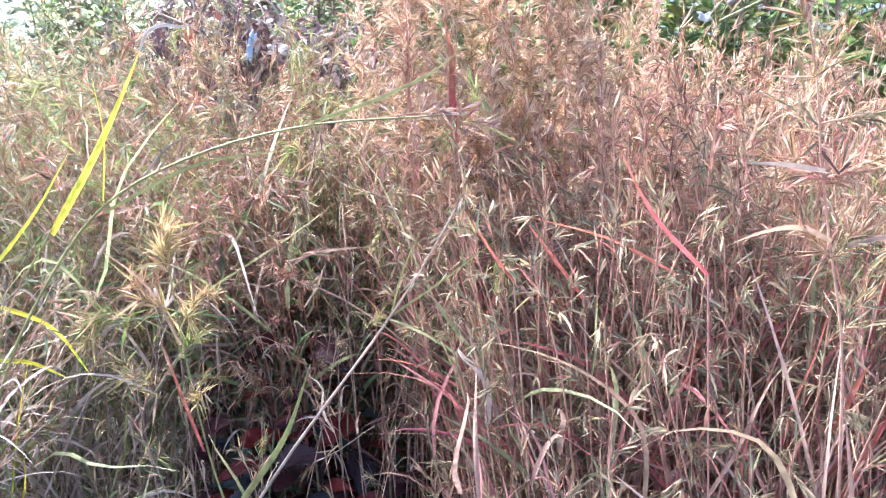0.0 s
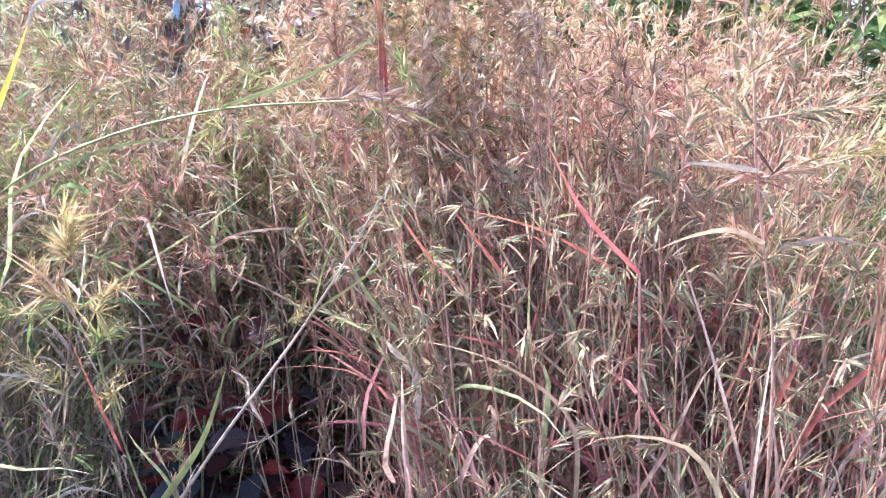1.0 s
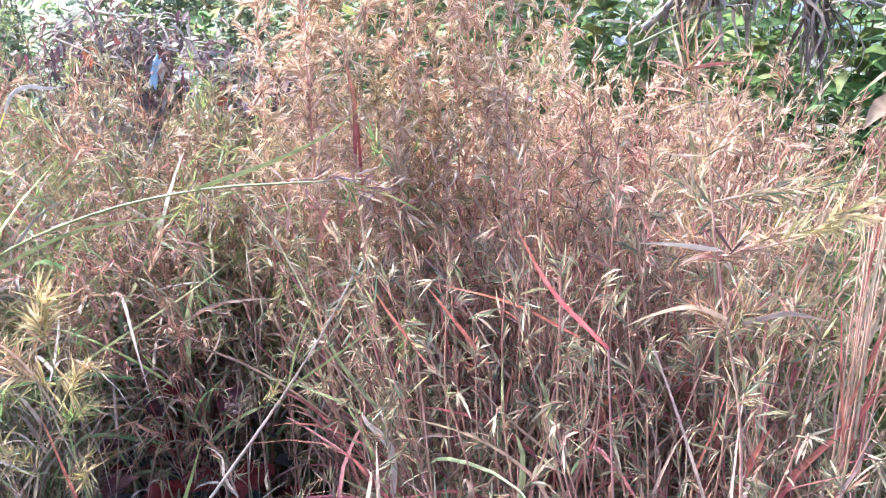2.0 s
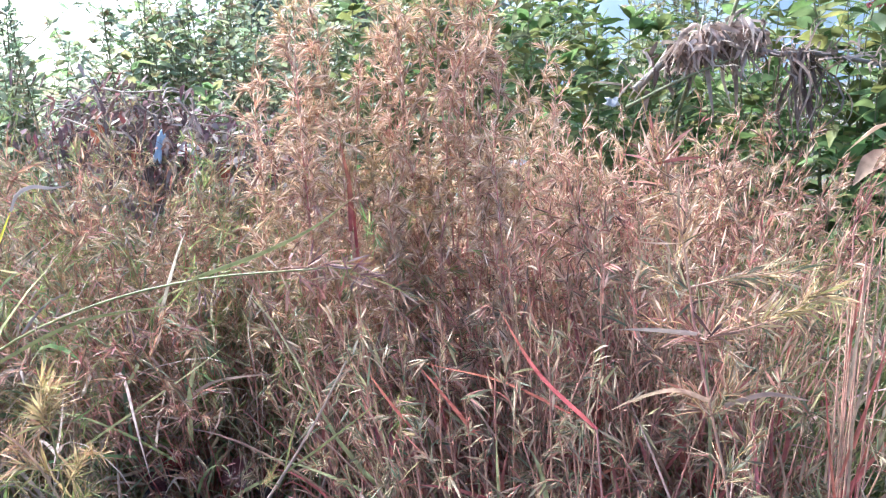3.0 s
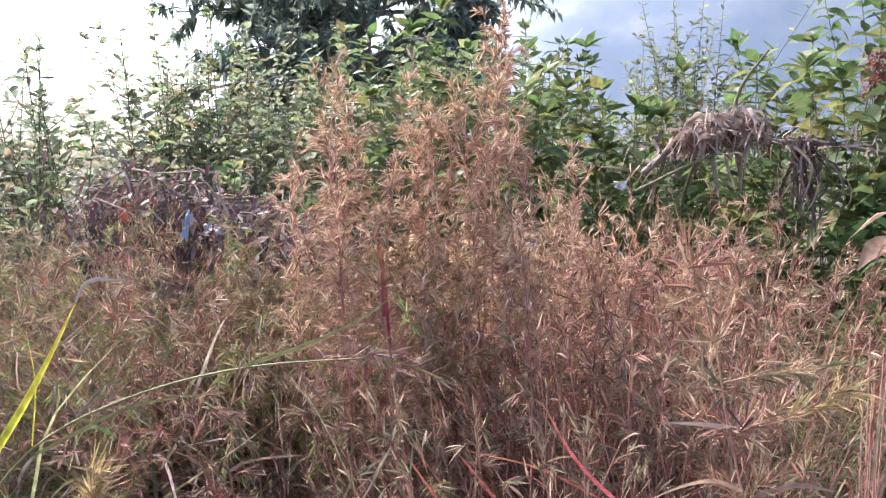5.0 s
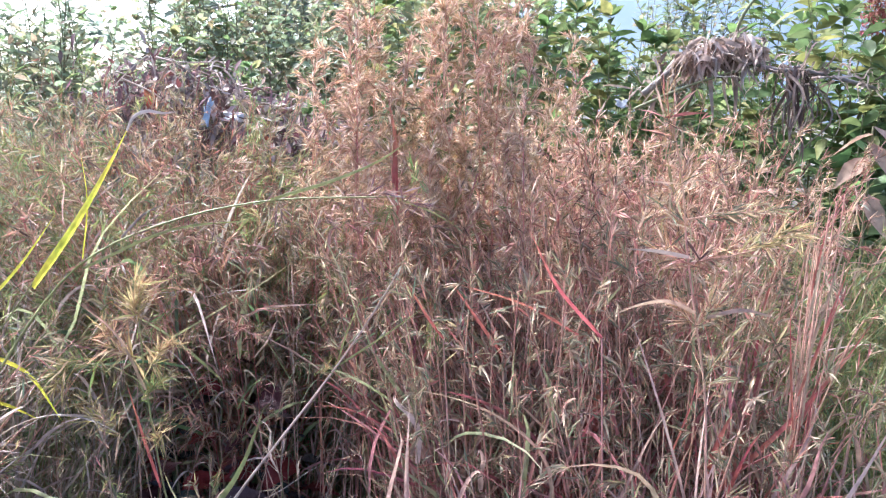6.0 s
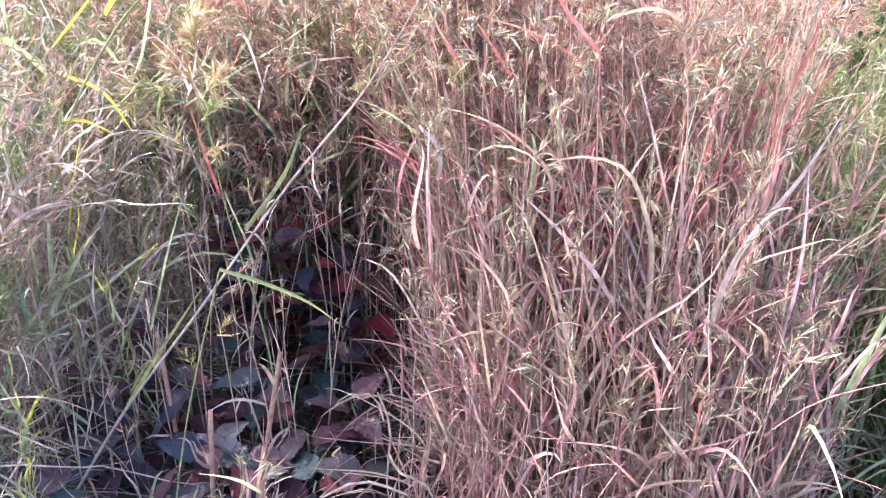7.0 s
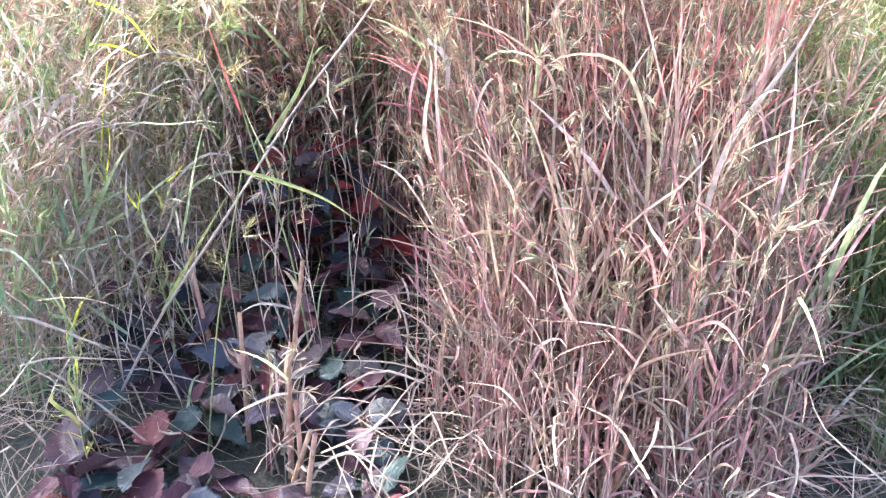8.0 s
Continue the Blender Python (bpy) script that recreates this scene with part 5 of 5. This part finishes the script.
def frond_heap():
    """Bleached dry fronds slung over a bent branch, with one bundle hanging straight down."""
    rng = np.random.default_rng(62)
    at = np.array([0.95, 2.5, 0.0])
    ob = thing("dry_frond_heap", "bleached dry fronds hanging over a bent branch", "dry fronds", at=tuple(at))
    main = smooth_path([(-0.30, 0.04, 1.29), (-0.20, 0.0, 1.385), (-0.12, 0.0, 1.435), (-0.02, 0.0, 1.43), (0.05, 0.0, 1.385), (0.19, 0.0, 1.375), (0.40, 0.02, 1.335)], 40)
    g = Geo()
    tubes(g, main[None], np.linspace(0.011, 0.006, 40)[None], 6)
    g.part("branch", BARK, ob)
    for pts, r in (([(-0.1, 0.5, -0.03), (-0.12, 0.45, 0.7), (-0.12, 0.3, 1.2), (-0.09, 0.01, 1.47)], 0.009), ([(0.5, 0.5, -0.03), (0.48, 0.4, 0.7), (0.42, 0.2, 1.2), (0.40, 0.02, 1.335)], 0.009), ([(-0.05, 0.0, 1.46), (-0.03, -0.02, 1.54), (0.04, -0.03, 1.64)], 0.006),
                   ([(-0.20, 0.02, 0.95), (-0.06, 0.02, 1.03), (0.06, 0.02, 1.10)], 0.012), ([(-0.34, -0.06, 1.24), (-0.2, -0.08, 1.31), (0.06, -0.03, 1.40)], 0.005)):
        g = Geo()
        tubes(g, smooth_path(pts, 14)[None], np.linspace(r, r * 0.6, 14)[None], 6)
        g.part("branch", WOODY, ob)
    prof = np.interp(np.linspace(0, 1, 9), np.linspace(0, 1, 7), BLADE_W)[None]

    def strips(name, n, lo, hi, push, ln, half, hang, mat, scatter, stray=0.4):
        gl = Geo()
        i = (40 * rng.uniform(lo, hi, n)).astype(int).clip(0, 39)
        b = main[i] + rng.normal(0, 1, (n, 3)) * np.array(scatter)
        way = unit(np.array(push) + rng.normal(0, stray, (n, 3)))
        p = arcs(b, way, rng.uniform(*ln, n), rng.uniform(*hang, n), 9, rng, 0.2)
        ribbons(gl, p, prof * rng.uniform(*half, (n, 1)), sprays(rng, n), 0.5)
        gl.part(name, mat, ob, kind="stuff")

    strips("frond_mass", 150, 0.2, 0.5, (-0.4, -0.4, -0.25), (0.03, 0.07), (0.004, 0.010), (0.2, 1.1), FROND_DRY, (0.025, 0.045, 0.018), 0.5)
    strips("frond_mass", 130, 0.2, 0.5, (0.4, -0.4, -0.25), (0.03, 0.07), (0.004, 0.009), (0.2, 1.1), FROND_DRY, (0.025, 0.045, 0.02), 0.5)
    strips("frond_mass", 60, 0.14, 0.5, (0.0, -0.3, -0.6), (0.03, 0.08), (0.004, 0.009), (0.0, 0.6), LEAF_DRY, (0.04, 0.04, 0.04), 0.6)
    strips("frond_mass", 16, 0.2, 0.45, (0.1, -0.6, -0.6), (0.09, 0.15), (0.005, 0.010), (0.2, 0.8), FROND_DRY, (0.03, 0.03, 0.02), 0.4)
    strips("frond_mass", 22, 0.04, 0.2, (-0.3, -0.3, -0.3), (0.03, 0.10), (0.003, 0.007), (0.2, 0.9), FROND_DRY, (0.05, 0.04, 0.02), 0.5)
    strips("frond_tassel", 30, 0.62, 0.72, (0.03, -0.03, -1.0), (0.15, 0.27), (0.003, 0.007), (0.0, 0.1), LEAF_DRY, (0.01, 0.015, 0.012), 0.07)
    strips("frond_tassel", 14, 0.58, 0.74, (0.03, -0.05, -1.0), (0.08, 0.22), (0.002, 0.005), (0.0, 0.15), FROND_DRY, (0.012, 0.015, 0.01), 0.12)
    strips("frond_shred", 90, 0.5, 1.0, (0.4, -0.2, 0.0), (0.02, 0.10), (0.002, 0.005), (-0.5, 0.7), FROND_DRY, (0.03, 0.03, 0.014), 0.6)


withered_heap()
frond_heap()
rag("plastic_scrap", "torn pale blue plastic strip caught on the brush heap", (-0.62, 2.12, 1.18), (0.02, 0.075), RAG_BLUE, 1, (75, 10, 5))
rag("plastic_scrap", "dirty white plastic scrap lying on the brush heap", (-0.55, 2.14, 1.17), (0.065, 0.03), RAG_WHITE, 2, (50, 0, -12))
rag("paper_scrap", "crumpled white scrap among dry stems", (0.58, 2.5, 1.255), (0.045, 0.03), RAG_WHITE, 3, (50, 0, 30))
rag("paper_scrap", "small crumpled white scrap behind the grass", (0.30, 2.23, 1.11), (0.05, 0.02), RAG_WHITE, 4, (40, 0, 20))


def brown_leaves():
    ob = thing("withered_leaf_stalk", "weed stalk with large withered brown hanging leaves", "plant", at=(1.155, 2.06, 0))
    line_stem(ob, [(0, 0, -0.02), (0.02, 0, 0.6), (0.0, 0, 1.22)], 0.005, 0.003, WOODY)
    rng = np.random.default_rng(64)
    for z, d, ln in ((1.20, (-0.9, -0.15, -0.1), 0.105), (1.14, (-0.75, -0.2, -0.3), 0.095), (1.18, (0.3, -0.5, -0.4), 0.10), (1.22, (0.7, -0.3, -0.3), 0.12), (1.05, (0.5, -0.4, -0.6), 0.10)):
        g = Geo()
        leaf_batch(g, rng, np.array([[0.0, 0, z]]), unit(np.array([d])), np.array([ln]), np.array([ln * 0.26]), np.array([0.5]))
        g.part("leaf", LEAF_WITHERED, ob)


brown_leaves()


def yellow_weeds():
    """Short yellow-green shoots at the foot of the grass."""
    rng = np.random.default_rng(71)
    for x, y, h in ((-0.50, 0.72, 0.34), (-0.44, 0.66, 0.28), (-0.56, 0.80, 0.4), (-0.46, 1.0, 0.5), (-0.60, 1.05, 0.62), (-0.52, 1.16, 0.6), (1.02, 1.02, 0.7), (0.98, 1.2, 0.85)):
        ob = thing("grass_shoot", "small yellow-green grass shoot rising from dead blades", "grass", "green shoots", at=(x, y, 0))
        g = Geo()
        p = smooth_path([(0, 0, -0.01), (rng.normal(0, 0.02), rng.normal(0, 0.02), h * 0.5), (rng.normal(0.02, 0.03), rng.normal(0, 0.02), h)], 12)[None]
        tubes(g, p, np.linspace(0.0016, 0.0008, 12)[None], 5)
        g.part("stem", STEM_OLIVE, ob)
        n = 11
        b, t = on_path(p, np.zeros(n, int), rng.uniform(0.35, 1.0, n))
        for i in range(n):
            gl = Geo()
            blades(gl, rng, b[i:i + 1], unit(t[i:i + 1] + sprays(rng, 1) * 0.55), rng.uniform(0.06, 0.17, 1), rng.uniform(0.0018, 0.0036, 1), rng.uniform(0, 0.5, 1))
            gl.part("leaf_blade", (BLADE_LIME, BLADE_LIME, BLADE_YELLOW, BLADE_LIME, BLADE_GREEN)[i % 5], ob)


def flower_spike():
    """A drooping dull-red flower cluster on a thin stalk among the broad-leaved weeds."""
    rng = np.random.default_rng(72)
    ob = thing("flowering_weed", "weed stalk with a drooping dull-red flower cluster", "weed", at=(1.36, 2.72, 0))
    line_stem(ob, [(0, 0, -0.02), (0.01, 0, 0.8), (0.03, 0, 1.55), (0.05, -0.02, 1.66)], 0.005, 0.002, WOODY)
    for i in range(5):
        g = Geo()
        n = 60
        b = np.array([[0.05 + rng.normal(0, 0.02), -0.02, 1.66]]) + np.stack([rng.normal(0, 0.014, n), rng.normal(0, 0.014, n), -rng.random(n) * 0.14], -1)
        leaf_batch(g, rng, b, sprays(rng, n), rng.uniform(0.012, 0.024, n), rng.uniform(0.003, 0.006, n), rng.uniform(0, 0.4, n))
        g.part("flower_cluster", FLOWER_RED, ob)


def bright_dead_leaves():
    """A few orange and red dead leaves lying on the brush heap."""
    meshes = [big_leaf_mesh(i + 40) for i in range(2)]
    for me in meshes:
        me.materials.clear()
        me.materials.append(DEAD_ORANGE)
    for x, y, z, a, t, sz in ((-0.80, 2.16, 1.24, 30, -60, 0.06), (-0.74, 2.14, 1.20, 120, -40, 0.045), (-0.68, 2.12, 1.17, 80, -70, 0.045), (-0.46, 2.14, 1.12, 10, -50, 0.045)):
        lf = new("dead_leaf", meshes[int(x * 100) % 2])
        lf.matrix_basis = pose(x, y, z, t, 10, a) @ Matrix.Diagonal((sz, sz, sz, 1))
        tagged(lf, "orange-red dead leaf caught on the brush heap", "leaf", "dead leaves")


for i, (x, y) in enumerate([(-1.0, 1.42), (-1.18, 1.3), (-0.9, 1.5), (-1.3, 1.5), (-1.05, 1.2)]):
    shrub(520 + i, x, y, 2, 0.5, 0.9, 0.08, 0.10, 0.3, 0.06, LEAF_MID, "broad-leaved green weed half hidden in dry grass", 0.4, name="low_weed", stem_r=0.003)
for i, (x, y, h) in enumerate([(-0.85, 1.98, 1.05), (-0.62, 2.05, 1.05), (-0.42, 2.0, 1.0), (-1.0, 2.1, 1.1), (-0.5, 1.82, 0.85), (-0.78, 1.82, 0.9), (-0.2, 2.05, 0.95), (-1.2, 1.8, 0.9), (-1.0, 1.68, 0.8), (-0.3, 1.85, 0.8), (0.9, 1.9, 0.9), (0.6, 1.95, 0.85)]):
    shrub(540 + i, x, y, 3, h * 0.7, h, 0.1, 0.085, 0.2, 0.05, LEAF_MID if i % 3 else LEAF_BRIGHT, "slim green weed standing among the dry grass", 0.45, name="low_weed", stem_r=0.003)
yellow_weeds()
flower_spike()
bright_dead_leaves()
